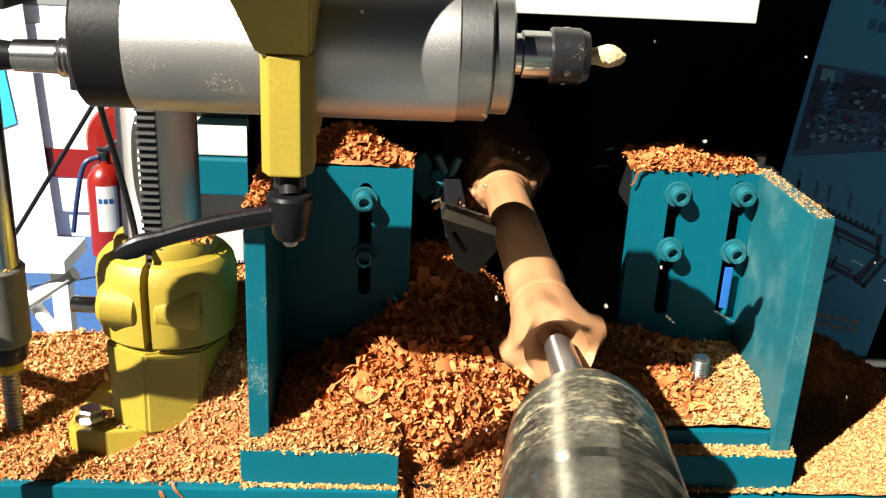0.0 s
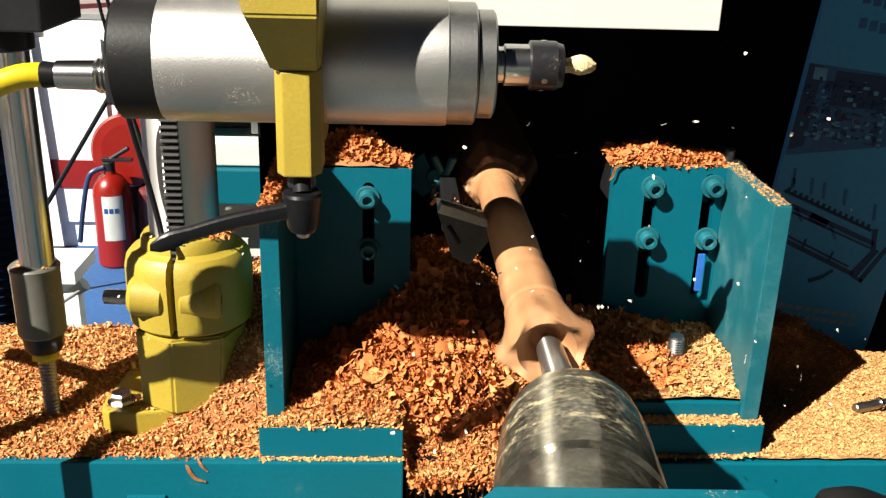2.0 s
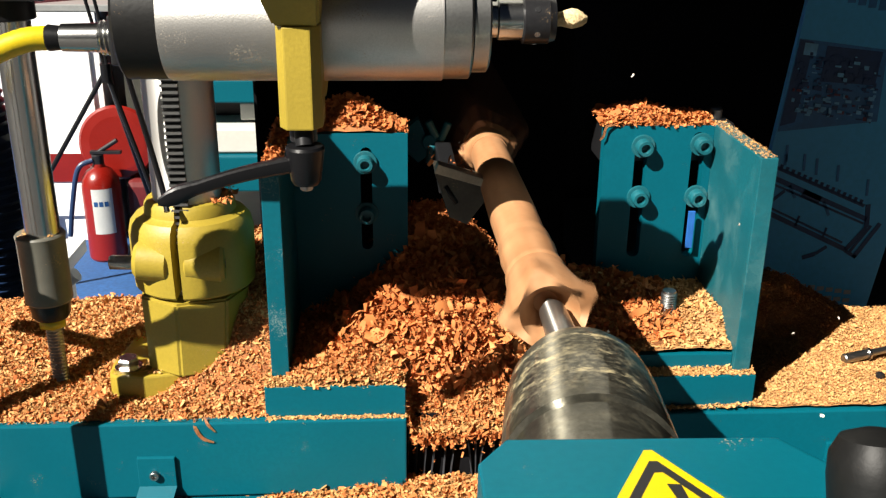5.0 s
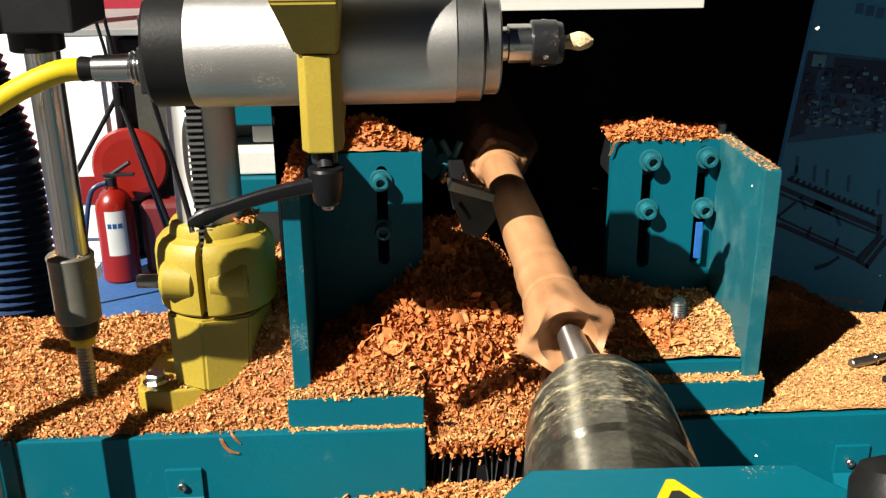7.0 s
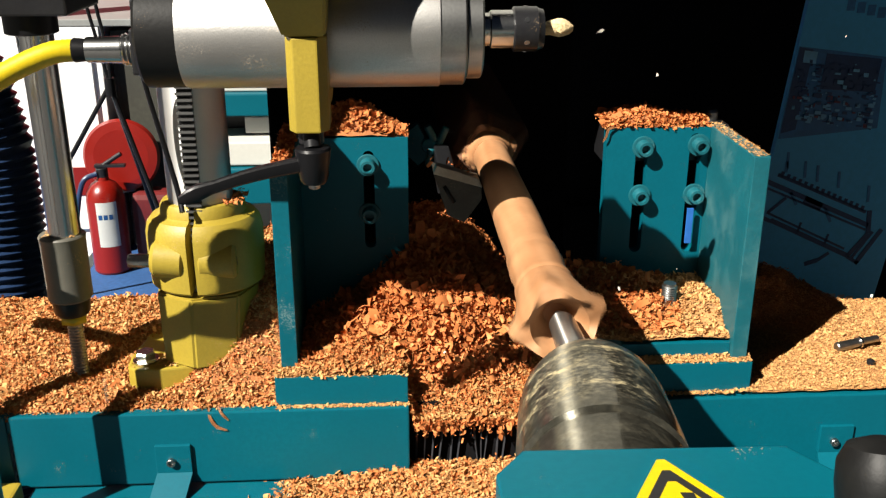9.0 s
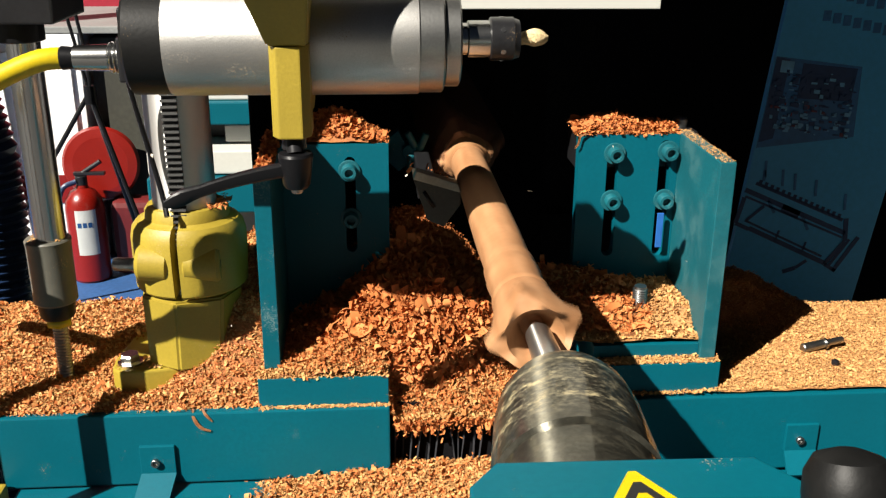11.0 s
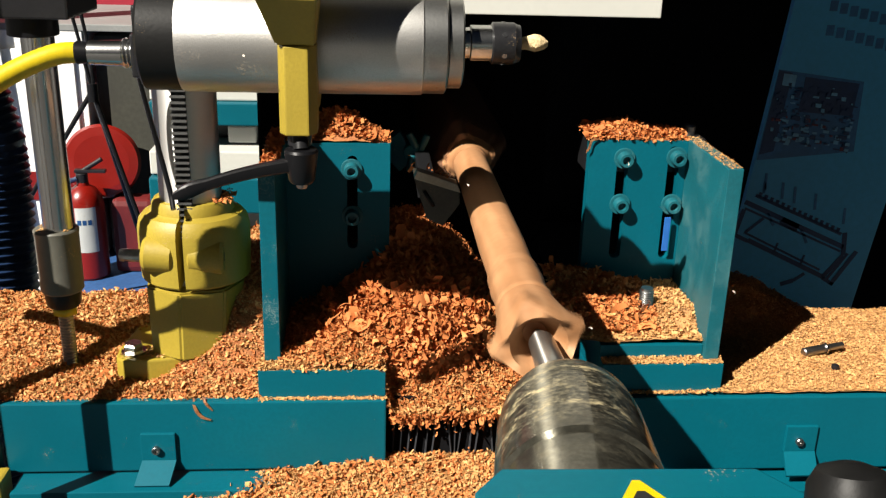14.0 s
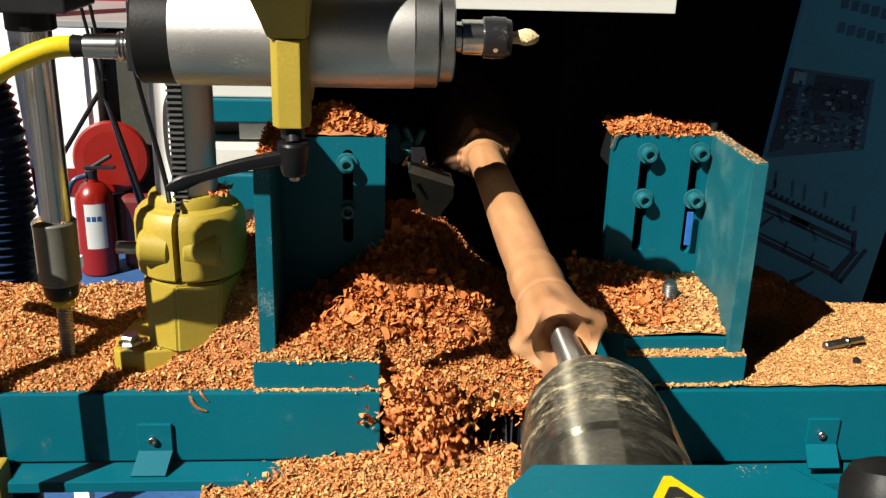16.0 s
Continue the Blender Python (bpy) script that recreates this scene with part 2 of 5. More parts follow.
# Near-black colour that stands for the deep shade behind the cut.
MATTE_BLACK = material("matte black for deep shade", (0.006, 0.006, 0.007), 0.95, fine=60, coarse=4, vary=0.3, bump=0.1, spec=0.08)
SMOKED = material("dark matte plastic", (0.006, 0.006, 0.006), 0.50, fine=300, coarse=20, vary=0.2, bump=0.12, dust=DUST, dust_at=0.71, spec=0.22)
WOOD = turned_wood()
RINGED = turned_gloss(ringed_steel(), "Y", 0.29, 1.0)
turned_gloss(NOSE, "Y", 0.29, 1.0)
turned_gloss(COLUMN, "Z", 0.52, 0.6)
ROUGH_WOOD = material("rough sawn reddish wood", (0.14, 0.062, 0.03), 0.8, fine=220, coarse=30, vary=0.2, bump=0.5)


# ---- mesh tools ----
def box(bm, x0, x1, y0, y1, z0, z1, bevel=0.0, seg=2):
    r = bmesh.ops.create_cube(bm, size=1.0)
    vs = r["verts"]
    for v in vs:
        v.co = Vector((x0 if v.co.x < 0 else x1, y0 if v.co.y < 0 else y1, z0 if v.co.z < 0 else z1))
    if bevel:
        es = list({e for v in vs for e in v.link_edges})
        bmesh.ops.bevel(bm, geom=es, offset=bevel, segments=seg, affect="EDGES", profile=0.6)
    return bm


def lathe(bm, a, axis, profile, seg=32, squash=1.0):
    """A turned form: profile rows (distance along the axis, radius)."""
    axis = Vector(axis).normalized()
    side = axis.orthogonal().normalized()
    up = axis.cross(side)
    a = Vector(a)
    rings = []
    for d, r in profile:
        rings.append([bm.verts.new(a + axis * d + (side * math.cos(TAU * k / seg) + up * math.sin(TAU * k / seg)) * max(r, 1e-5)) for k in range(seg)])
    for p, q in zip(rings, rings[1:]):
        for k in range(seg):
            bm.faces.new((p[k], p[(k + 1) % seg], q[(k + 1) % seg], q[k])).smooth = True
    for ring, flip in ((rings[0], True), (rings[-1], False)):
        f = bm.faces.new(ring[::-1] if flip else ring)
    return bm


def rod(bm, a, b, r, seg=24, cham=0.0):
    d = (Vector(b) - Vector(a)).length
    c = min(cham, d / 3, r / 2)
    prof = [(0, r - c), (c, r), (d - c, r), (d, r - c)] if c else [(0, r), (d, r)]
    return lathe(bm, a, Vector(b) - Vector(a), prof, seg)


def prism(bm, outline, axis, lo, hi, bevel=0.0):
    """An outline in the two other axes, drawn out along axis from lo to hi."""
    def at(p, h):
        u, v = p
        return {"x": (h, u, v), "y": (u, h, v), "z": (u, v, h)}[axis]
    a = [bm.verts.new(at(p, lo)) for p in outline]
    b = [bm.verts.new(at(p, hi)) for p in outline]
    n = len(outline)
    faces = [bm.faces.new(a), bm.faces.new(b[::-1])]
    for k in range(n):
        faces.append(bm.faces.new((a[k], b[k], b[(k + 1) % n], a[(k + 1) % n])))
    bmesh.ops.recalc_face_normals(bm, faces=faces)
    if bevel:
        es = list({e for f in faces for e in f.edges})
        bmesh.ops.bevel(bm, geom=es, offset=bevel, segments=2, affect="EDGES", profile=0.6)
    return bm


def tube(bm, points, r, seg=12, wave=0.0):
    """A round tube along points."""
    pts = [Vector(p) for p in points]
    rings = []
    side = None
    for i, p in enumerate(pts):
        t = (pts[min(i + 1, len(pts) - 1)] - pts[max(i - 1, 0)]).normalized()
        side = t.orthogonal().normalized() if side is None else (side - t * side.dot(t)).normalized()
        up = t.cross(side)
        rr = r + (wave if i % 2 else -wave)
        rings.append([bm.verts.new(p + (side * math.cos(TAU * k / seg) + up * math.sin(TAU * k / seg)) * rr) for k in range(seg)])
    for p, q in zip(rings, rings[1:]):
        for k in range(seg):
            bm.faces.new((p[k], p[(k + 1) % seg], q[(k + 1) % seg], q[k])).smooth = True
    bm.faces.new(rings[0][::-1])
    bm.faces.new(rings[-1])
    return bm


def spline(ctrl, n):
    """A smooth run of n points through the given ones."""
    c = [Vector(p) for p in ctrl]
    c = [c[0] * 2 - c[1]] + c + [c[-1] * 2 - c[-2]]
    out = []
    for i in range(n):
        u = i / (n - 1) * (len(c) - 3)
        k = min(int(u), len(c) - 4)
        u -= k
        p0, p1, p2, p3 = c[k:k + 4]
        out.append(0.5 * ((2 * p1) + (p2 - p0) * u + (2 * p0 - 5 * p1 + 4 * p2 - p3) * u * u + (3 * p1 - p0 - 3 * p2 + p3) * u ** 3))
    return out


def part(name, bm, mat, parent=None, label=""):
    me = bpy.data.meshes.new(name)
    bm.normal_update()
    for e in bm.edges:
        if len(e.link_faces) == 2 and e.calc_face_angle() > 0.55:
            e.smooth = False
    bm.to_mesh(me)
    bm.free()
    me.materials.append(mat)
    ob = new(name, me)
    if parent:
        ob.parent = parent
    return tagged(ob, label)


def B():
    return bmesh.new()


def thing(name, label, category, group="", kind=""):
    return tagged(new(name), label, category, group, kind)


LEFT, RIGHT, MIDDLE = [], [], []


def bolt_head(parent, p, r, axis, h, mat, name="bolt", socket=True, washer=0.0):
    """A socket head screw, head outward along axis."""
    bm = B()
    prof = [(0, r), (h * 0.85, r), (h, r * 0.88)]
    if socket:
        prof += [(h, r * 0.56), (h * 0.45, r * 0.5)]
    lathe(bm, p, axis, prof, 24)
    if washer:
        lathe(bm, Vector(p) - Vector(axis).normalized() * 0.0001, axis, [(0, washer), (0.0022, washer), (0.0024, washer * 0.94)], 24)
    return part(name, bm, mat, parent)


def hex_head(parent, p, r, h, mat, name="bolt"):
    bm = B()
    lathe(bm, p, (0, 0, 1), [(0, r), (h * 0.8, r), (h, r * 0.86)], 6)
    for f in bm.faces:
        f.smooth = False
    lathe(bm, Vector(p) - Vector((0, 0, 0.002)), (0, 0, 1), [(0, r * 1.25), (0.002, r * 1.25)], 24)
    return part(name, bm, mat, parent)
# ---- setting ----
def slab(name, x0, x1, y0, y1, z0, z1, mat, label, category):
    return tagged(part(name, box(B(), x0, x1, y0, y1, z0, z1), mat), label, category, kind="structure")


GROUND = -0.80
bm = B()
box(bm, -60, 60, -60, 60, GROUND - 0.05, GROUND)
tagged(part("ground", bm, CONCRETE), "grey concrete ground of the fair yard", "ground", kind="structure")
slab("mat_floor", -3.2, -0.30, 1.6, 5.0, GROUND + 0.002, GROUND + 0.008, BLUE_FLOOR, "blue mat laid on the ground behind the machine", "floor")
# Added enclosure: black walls stand for shade, the unseen roof blocks sun and sky.
slab("wall_back", -0.55, 6.0, 3.6, 3.66, GROUND, 1.6, DARK, "added plain wall, coloured black for deep shade", "wall")
slab("wall_right", 2.6, 2.66, 0.4, 3.6, GROUND, 1.6, DARK, "added plain side wall, coloured black for deep shade", "wall")
slab("ceiling", -1.42, 6.0, 0.70, 5.0, 1.60, 1.64, DARK, "added unseen roof that shades the rear of the stand", "ceiling")


# ---- machine bed ----
def lathe_bed():
    bed = thing("lathe_bed", "teal steel bed of the wood lathe under the slides", "machine bed")
    # Body coloured black, not teal: the gap above it is in shade.
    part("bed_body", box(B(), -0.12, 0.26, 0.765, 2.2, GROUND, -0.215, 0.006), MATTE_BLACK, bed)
    part("front_ledge", box(B(), -0.62, 0.46, 0.640, 0.764, -0.235, -0.1875, 0.003), TEAL, bed)
    part("rail", box(B(), -0.02, 0.03, 0.20, 0.90, -0.24, -0.19, 0.004), STEEL_DULL, bed)
    part("rail", box(B(), 0.12, 0.17, 0.20, 0.90, -0.24, -0.19, 0.004), STEEL_DULL, bed)
    part("tail_bed", box(B(), -0.10, 0.26, 0.10, 0.62, GROUND, -0.24, 0.006), TEAL, bed)


lathe_bed()


# ---- tailstock and live centre ----
AXIS_Y, AXIS_X, AXIS_Z, AXIS_TURN = 0.51, 0.0655, 0.1017, 0.0


def on_axis(y, spin=0.0):
    """A pose on the turning axis at y, spun about it."""
    return pose(AXIS_X - math.tan(radians(AXIS_TURN)) * (y - AXIS_Y), y, AXIS_Z, 0, 0, AXIS_TURN) @ pose(0, 0, 0, 0, spin, 0)


def tailstock():
    t = thing("tailstock", "teal tailstock cover with a yellow warning sign on top", "tailstock")
    top = 0.146
    o = [(0.0118, 0.3895), (-0.0010, 0.3726), (-0.0010, 0.20), (0.134, 0.20), (0.134, 0.3660), (0.1195, 0.3870)]
    bm = prism(B(), o, "z", top - 0.090, top, 0.0012)
    part("cover", bm, TEAL, t)
    part("base", box(B(), 0.01, 0.125, 0.21, 0.37, -0.24, top - 0.091, 0.004), TEAL, t)
    bm = B()
    lathe(bm, (AXIS_X + 0.0026, 0.365, AXIS_Z), (0, 1, 0), [(0, 0.030), (0.03, 0.030)], 40)
    part("quill", bm, STEEL, t)

    def tri(s, z0, z1, mat, name):
        c, a = Vector((0.0655, 0.3490)), radians(0.0)
        pts = []
        for k in range(3):
            ang = a + math.pi / 2 + k * TAU / 3
            d = Vector((math.cos(ang), math.sin(ang)))
            n = Vector((-d.y, d.x))
            p = c + d * s
            pts += [tuple(p - n * 0.0016 - d * 0.001), tuple(p + n * 0.0016 - d * 0.001)]
        part(name, prism(B(), pts, "z", z0, z1), mat, sign)

    sign = part("warning_sign", prism(B(), [(0.058, 0.355), (0.065, 0.355), (0.065, 0.362), (0.058, 0.362)], "z", top - 0.002, top + 0.0003), SIGN_YELLOW, t, "yellow triangular warning sign with a black border")
    tri(0.0305, top - 0.001, top + 0.0006, SIGN_YELLOW, "film")
    tri(0.0225, top + 0.0005, top + 0.0009, SIGN_BLACK, "border")
    tri(0.0145, top + 0.0008, top + 0.0012, SIGN_YELLOW, "field")
    part("mark", prism(B(), [(0.0680, 0.3445), (0.0720, 0.3440), (0.0715, 0.3545), (0.0665, 0.3550)], "z", top + 0.0010, top + 0.0015), SIGN_BLACK, sign)
    return t


tailstock()


def knob_handle():
    k = thing("knob_handle", "black plastic knob of the tailstock lever", "handle")
    bm = B()
    lathe(bm, (0.1345, 0.322, 0.104), (0, 0.30, 1), [(0, 0.0135), (0.030, 0.0150), (0.058, 0.0165), (0.066, 0.0158), (0.072, 0.0125), (0.0745, 0.006), (0.075, 0.0)], 40)
    part("grip", bm, SMOKED, k)
    part("stem", rod(B(), (0.1315, 0.290, 0.02), (0.1315, 0.319, 0.098), 0.005), STEEL_DULL, k)
    part("boss", box(B(), 0.115, 0.145, 0.27, 0.31, -0.02, 0.03, 0.004), TEAL, k)


knob_handle()


def live_centre():
    c = thing("live_centre", "worn steel live centre with rings of sawdust", "live centre")
    bm = B()
    lathe(bm, (0, 0, 0), (0, 1, 0), [(-0.140, 0.0405), (-0.1000, 0.0408), (-0.0990, 0.0393), (-0.0960, 0.0393), (-0.0950, 0.0421), (-0.036, 0.0393), (-0.020, 0.0370), (-0.008, 0.0325), (0.000, 0.0265), (0.004, 0.0195), (0.005, 0.0110), (0.005, 0.0)], 64)
    part("body", bm, RINGED, c)
    bm = B()
    lathe(bm, (0, -0.004, 0), (0, 1, 0), [(0, 0.0100), (0.045, 0.0096), (0.084, 0.0086), (0.105, 0.0005)], 32)
    nose = part("point", bm, NOSE, c, "bright steel nose")
    nose.matrix_basis = pose(0, 0, 0, 0, 0, 6.5)
    return c


live = live_centre()


def workpiece():
    """Round turned wood that flares into the uncut square end at the live centre."""
    w = thing("workpiece", "reddish hardwood blank being turned between centres", "workpiece")
    seg = 64
    rows = []   # distance along the axis, round radius, half side of the square, share of the square
    prof = [(0.000, 0.0235, 0.0222, 1.0), (0.006, 0.0245, 0.0232, 1.0), (0.014, 0.0245, 0.0236, 0.92), (0.023, 0.0240, 0.0234, 0.66),
            (0.033, 0.0228, 0.0228, 0.36), (0.044, 0.0218, 0.0220, 0.14), (0.054, 0.0208, 0.02, 0.0), (0.0575, 0.0214, 0.02, 0.0), (0.0610, 0.0212, 0.02, 0.0), (0.066, 0.0202, 0.02, 0.0), (0.076, 0.0196, 0.02, 0.0),
            (0.090, 0.0200, 0.02, 0.0), (0.098, 0.0206, 0.02, 0.0), (0.101, 0.0198, 0.02, 0.0), (0.108, 0.0200, 0.02, 0.0), (0.1105, 0.0196, 0.02, 0.0), (0.113, 0.0201, 0.02, 0.0), (0.1155, 0.0196, 0.02, 0.0), (0.119, 0.0200, 0.02, 0.0), (0.124, 0.0193, 0.02, 0.0),
            (0.132, 0.0184, 0.02, 0.0), (0.150, 0.0187, 0.02, 0.0), (0.19, 0.0191, 0.02, 0.0), (0.24, 0.0188, 0.02, 0.0), (0.30, 0.0184, 0.02, 0.0), (0.38, 0.0182, 0.02, 0.0),
            (0.46, 0.0184, 0.02, 0.0), (0.60, 0.0182, 0.02, 0.0), (1.2, 0.0182, 0.02, 0.0)]

    def length(name, rows, hollow, label):
        bm = B()
        rings = []
        for d, r, h, q in rows:
            ring = []
            for k in range(seg):
                a = TAU * k / seg
                sq = min(h / max(abs(math.cos(a)), 1e-6), h / max(abs(math.sin(a)), 1e-6), h * 1.42)
                rad = r * (1 - q) + sq * q
                yy = d + (0.010 * q * (math.cos(4 * a) - 1) * -0.5 if d < 0.02 else 0) - 0.004 * q
                ring.append(bm.verts.new((rad * math.cos(a), yy, rad * math.sin(a))))
            rings.append(ring)
        if hollow:
            inner = [[bm.verts.new((rr * math.cos(TAU * k / seg), dd, rr * math.sin(TAU * k / seg))) for k in range(seg)] for rr, dd in ((0.0190, 0.0015), (0.0165, 0.0065), (0.0105, 0.0165), (0.0078, 0.0200))]
            rings = inner[::-1] + rings
        for p, q in zip(rings, rings[1:]):
            for k in range(seg):
                bm.faces.new((p[k], q[k], q[(k + 1) % seg], p[(k + 1) % seg])).smooth = True
        bm.faces.new(rings[0][::-1])
        bm.faces.new(rings[-1])
        bmesh.ops.recalc_face_normals(bm, faces=bm.faces[:])
        part(name, bm, WOOD, w, label)

    length("square_end", prof[:7], True, "uncut squared end with a hollow")
    length("turned_shaft", prof[6:], False, "smooth turned length")
    return w


wood = workpiece()


def raw_blank():
    """The square length that the cutter has not reached; its cut end stays at the cutter."""
    w = thing("square_blank", "rough square hardwood length beyond the cutter", "workpiece")
    seg = 40
    rnd = random.Random(8)
    jag = [rnd.uniform(-0.006, 0.006) for k in range(seg)]

    def length(name, rows, mat, label):
        bm = B()
        rings = []
        for d, q in rows:
            ring = []
            for k in range(seg):
                a = TAU * (k + 0.5) / seg
                sq = min(0.036 / max(abs(math.cos(a)), 1e-6), 0.036 / max(abs(math.sin(a)), 1e-6), 0.049)
                rad = 0.0188 * (1 - q) + sq * q
                ring.append(bm.verts.new((rad * math.cos(a), d + jag[k] * (0.2 < q < 0.9), rad * math.sin(a))))
            rings.append(ring)
        for p, q in zip(rings, rings[1:]):
            for k in range(seg):
                bm.faces.new((p[k], q[k], q[(k + 1) % seg], p[(k + 1) % seg]))
        bm.faces.new(rings[0][::-1]), bm.faces.new(rings[-1])
        bmesh.ops.recalc_face_normals(bm, faces=bm.faces[:])
        part(name, bm, mat, w, label)

    length("fresh_cut", ((-0.012, 0.0), (0.0, 0.03), (0.008, 0.18), (0.014, 0.40)), WOOD, "freshly cut splintered shoulder")
    length("sawn_wood", ((0.014, 0.40), (0.028, 0.85), (0.042, 1.0), (0.75, 1.0)), ROUGH_WOOD, "rough sawn square length")
    return w


blank = raw_blank()


def headstock():
    h = thing("headstock", "dark headstock with a spindle chuck in the shade", "headstock")
    # Housing coloured black to pass for deep shade.
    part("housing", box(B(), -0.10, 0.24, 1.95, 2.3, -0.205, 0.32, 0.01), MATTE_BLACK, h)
    part("chuck", rod(B(), (AXIS_X - 0.028, 1.85, AXIS_Z), (AXIS_X - 0.029, 1.955, AXIS_Z), 0.06, 40, 0.004), BLACK_STEEL, h)


headstock()


# ---- cross slides ----
TABLE, PANEL_Y, BLOCK_Y, BLOCK_TOP = -0.094, 0.7336, 0.742, -0.0645


def front_panel(parent, x0, x1, bottom, round_right):
    """A folded sheet: rounded top edge and one rounded lower corner."""
    bm = B()
    o = []
    r = 0.012
    o += [(x0, bottom), (x0, TABLE)]
    o += [(x1, TABLE)]
    if round_right:
        o += [(x1 - r + r * math.cos(a), bottom + r - r * math.sin(a)) for a in (0, 0.4, 0.8, 1.2, math.pi / 2)]
    else:
        o += [(x1, bottom)]
    prism(bm, o, "y", PANEL_Y, PANEL_Y + 0.006, 0.0016)
    return part("front_panel", bm, TEAL, parent)


def stop_bracket(parent, x):
    """A small folded tab with a screw, on the front panel."""
    bm = B()
    y = PANEL_Y - 0.0035
    prism(bm, [(x - 0.0165, -0.156), (x + 0.0165, -0.156), (x + 0.0165, -0.1265), (x - 0.0165, -0.1265)], "y", y, PANEL_Y + 0.001, 0.0006)
    tab = part("stop_bracket", bm, TEAL, parent)
    bm = B()
    v = [bm.verts.new(p) for p in ((x - 0.0165, y, -0.1555), (x + 0.0165, y, -0.1555), (x + 0.0125, y - 0.022, -0.170), (x - 0.0205, y - 0.022, -0.170))]
    f = bm.faces.new(v)
    g = bmesh.ops.extrude_face_region(bm, geom=[f])
    for e in g["geom"]:
        if isinstance(e, bmesh.types.BMVert):
            e.co += Vector((0, 0.0016, -0.0026))
    bmesh.ops.recalc_face_normals(bm, faces=bm.faces[:])
    part("tab", bm, TEAL, tab)
    bolt_head(tab, (x - 0.002, y, -0.1435), 0.0042, (0, -1, 0), 0.004, STEEL_DULL, "screw")


def left_slide():
    s = thing("cross_slide", "teal cross slide with a long table and folded front panel", "machine slide", "cross slides")
    part("table", box(B(), -0.78, -0.023, PANEL_Y + 0.006, 0.94, TABLE - 0.02, TABLE, 0.001), TEAL, s)
    front_panel(s, -0.3915, -0.0225, -0.1695, True)
    part("end_panel", box(B(), -0.78, -0.396, PANEL_Y + 0.004, PANEL_Y + 0.010, -0.17, TABLE - 0.0005, 0.001), TEAL, s)
    part("lower_rail", box(B(), -0.38, -0.03, 0.702, 0.742, -0.184, -0.1725, 0.001), TEAL, s)
    part("base_block", box(B(), -0.147, -0.0232, BLOCK_Y, 0.93, TABLE + 0.0005, BLOCK_TOP, 0.0008), TEAL, s)
    stop_bracket(s, -0.2445)
    return s


def right_slide():
    s = thing("cross_slide", "teal cross slide with a sawdust-covered table", "machine slide", "cross slides")
    part("table", box(B(), 0.172, 0.90, PANEL_Y + 0.006, 0.94, TABLE - 0.02, TABLE, 0.001), TEAL, s)
    front_panel(s, 0.172, 0.90, -0.178, False)
    part("lower_rail", box(B(), 0.19, 0.90, 0.702, 0.742, -0.196, -0.1835, 0.001), TEAL, s)
    part("base_block", box(B(), 0.172, 0.2955, BLOCK_Y, 0.93, TABLE + 0.0005, -0.0605, 0.0008), TEAL, s)
    stop_bracket(s, 0.3835)
    return s


LEFT.append(left_slide())
RIGHT.append(right_slide())


def slotted_plate(parent, x0, x1, y0, y1, z0, z1, slots, mat, name="back_plate"):
    """An upright plate with round-ended slots that go through it: (x, low, high, half width)."""
    bm = B()
    xs = [x0] + [v for s in slots for v in (s[0] - s[3], s[0] + s[3])] + [x1]
    for i in range(0, len(xs) - 1, 2):
        box(bm, xs[i], xs[i + 1], y0, y1, z0, z1)
    for x, lo, hi, h in slots:
        arc = [(x + h * math.cos(a), h * math.sin(a)) for a in [math.pi * k / 8 for k in range(9)]]
        prism(bm, [(u, hi + v) for u, v in arc] + [(x - h, z1), (x + h, z1)], "y", y0, y1)
        prism(bm, [(u, lo - v) for u, v in arc] + [(x - h, z0), (x + h, z0)], "y", y0, y1)
    bmesh.ops.remove_doubles(bm, verts=bm.verts[:], dist=1e-5)
    return part(name, bm, mat, parent)


def left_bracket():
    b = thing("angle_bracket", "teal steel angle bracket with slotted back plate", "bracket", "tool brackets")
    bm = B()
    prism(bm, [(0.755, BLOCK_TOP), (0.873, BLOCK_TOP), (0.873, 0.136), (0.755, 0.128)], "x", -0.1415, -0.1260, 0.0008)
    part("side_plate", bm, TEAL_WORN, b)
    slotted_plate(b, -0.1262, -0.0180, 0.873, 0.888, BLOCK_TOP, 0.1305, [(-0.0575, 0.020, 0.112, 0.0055)], TEAL)
    bolt_head(b, (-0.0583, 0.873, 0.1030), 0.0080, (0, -1, 0), 0.013, TEAL_DUSTY, washer=0.0112)
    bolt_head(b, (-0.0575, 0.873, 0.0520), 0.0080, (0, -1, 0), 0.013, TEAL_DUSTY, washer=0.0112)
    return b


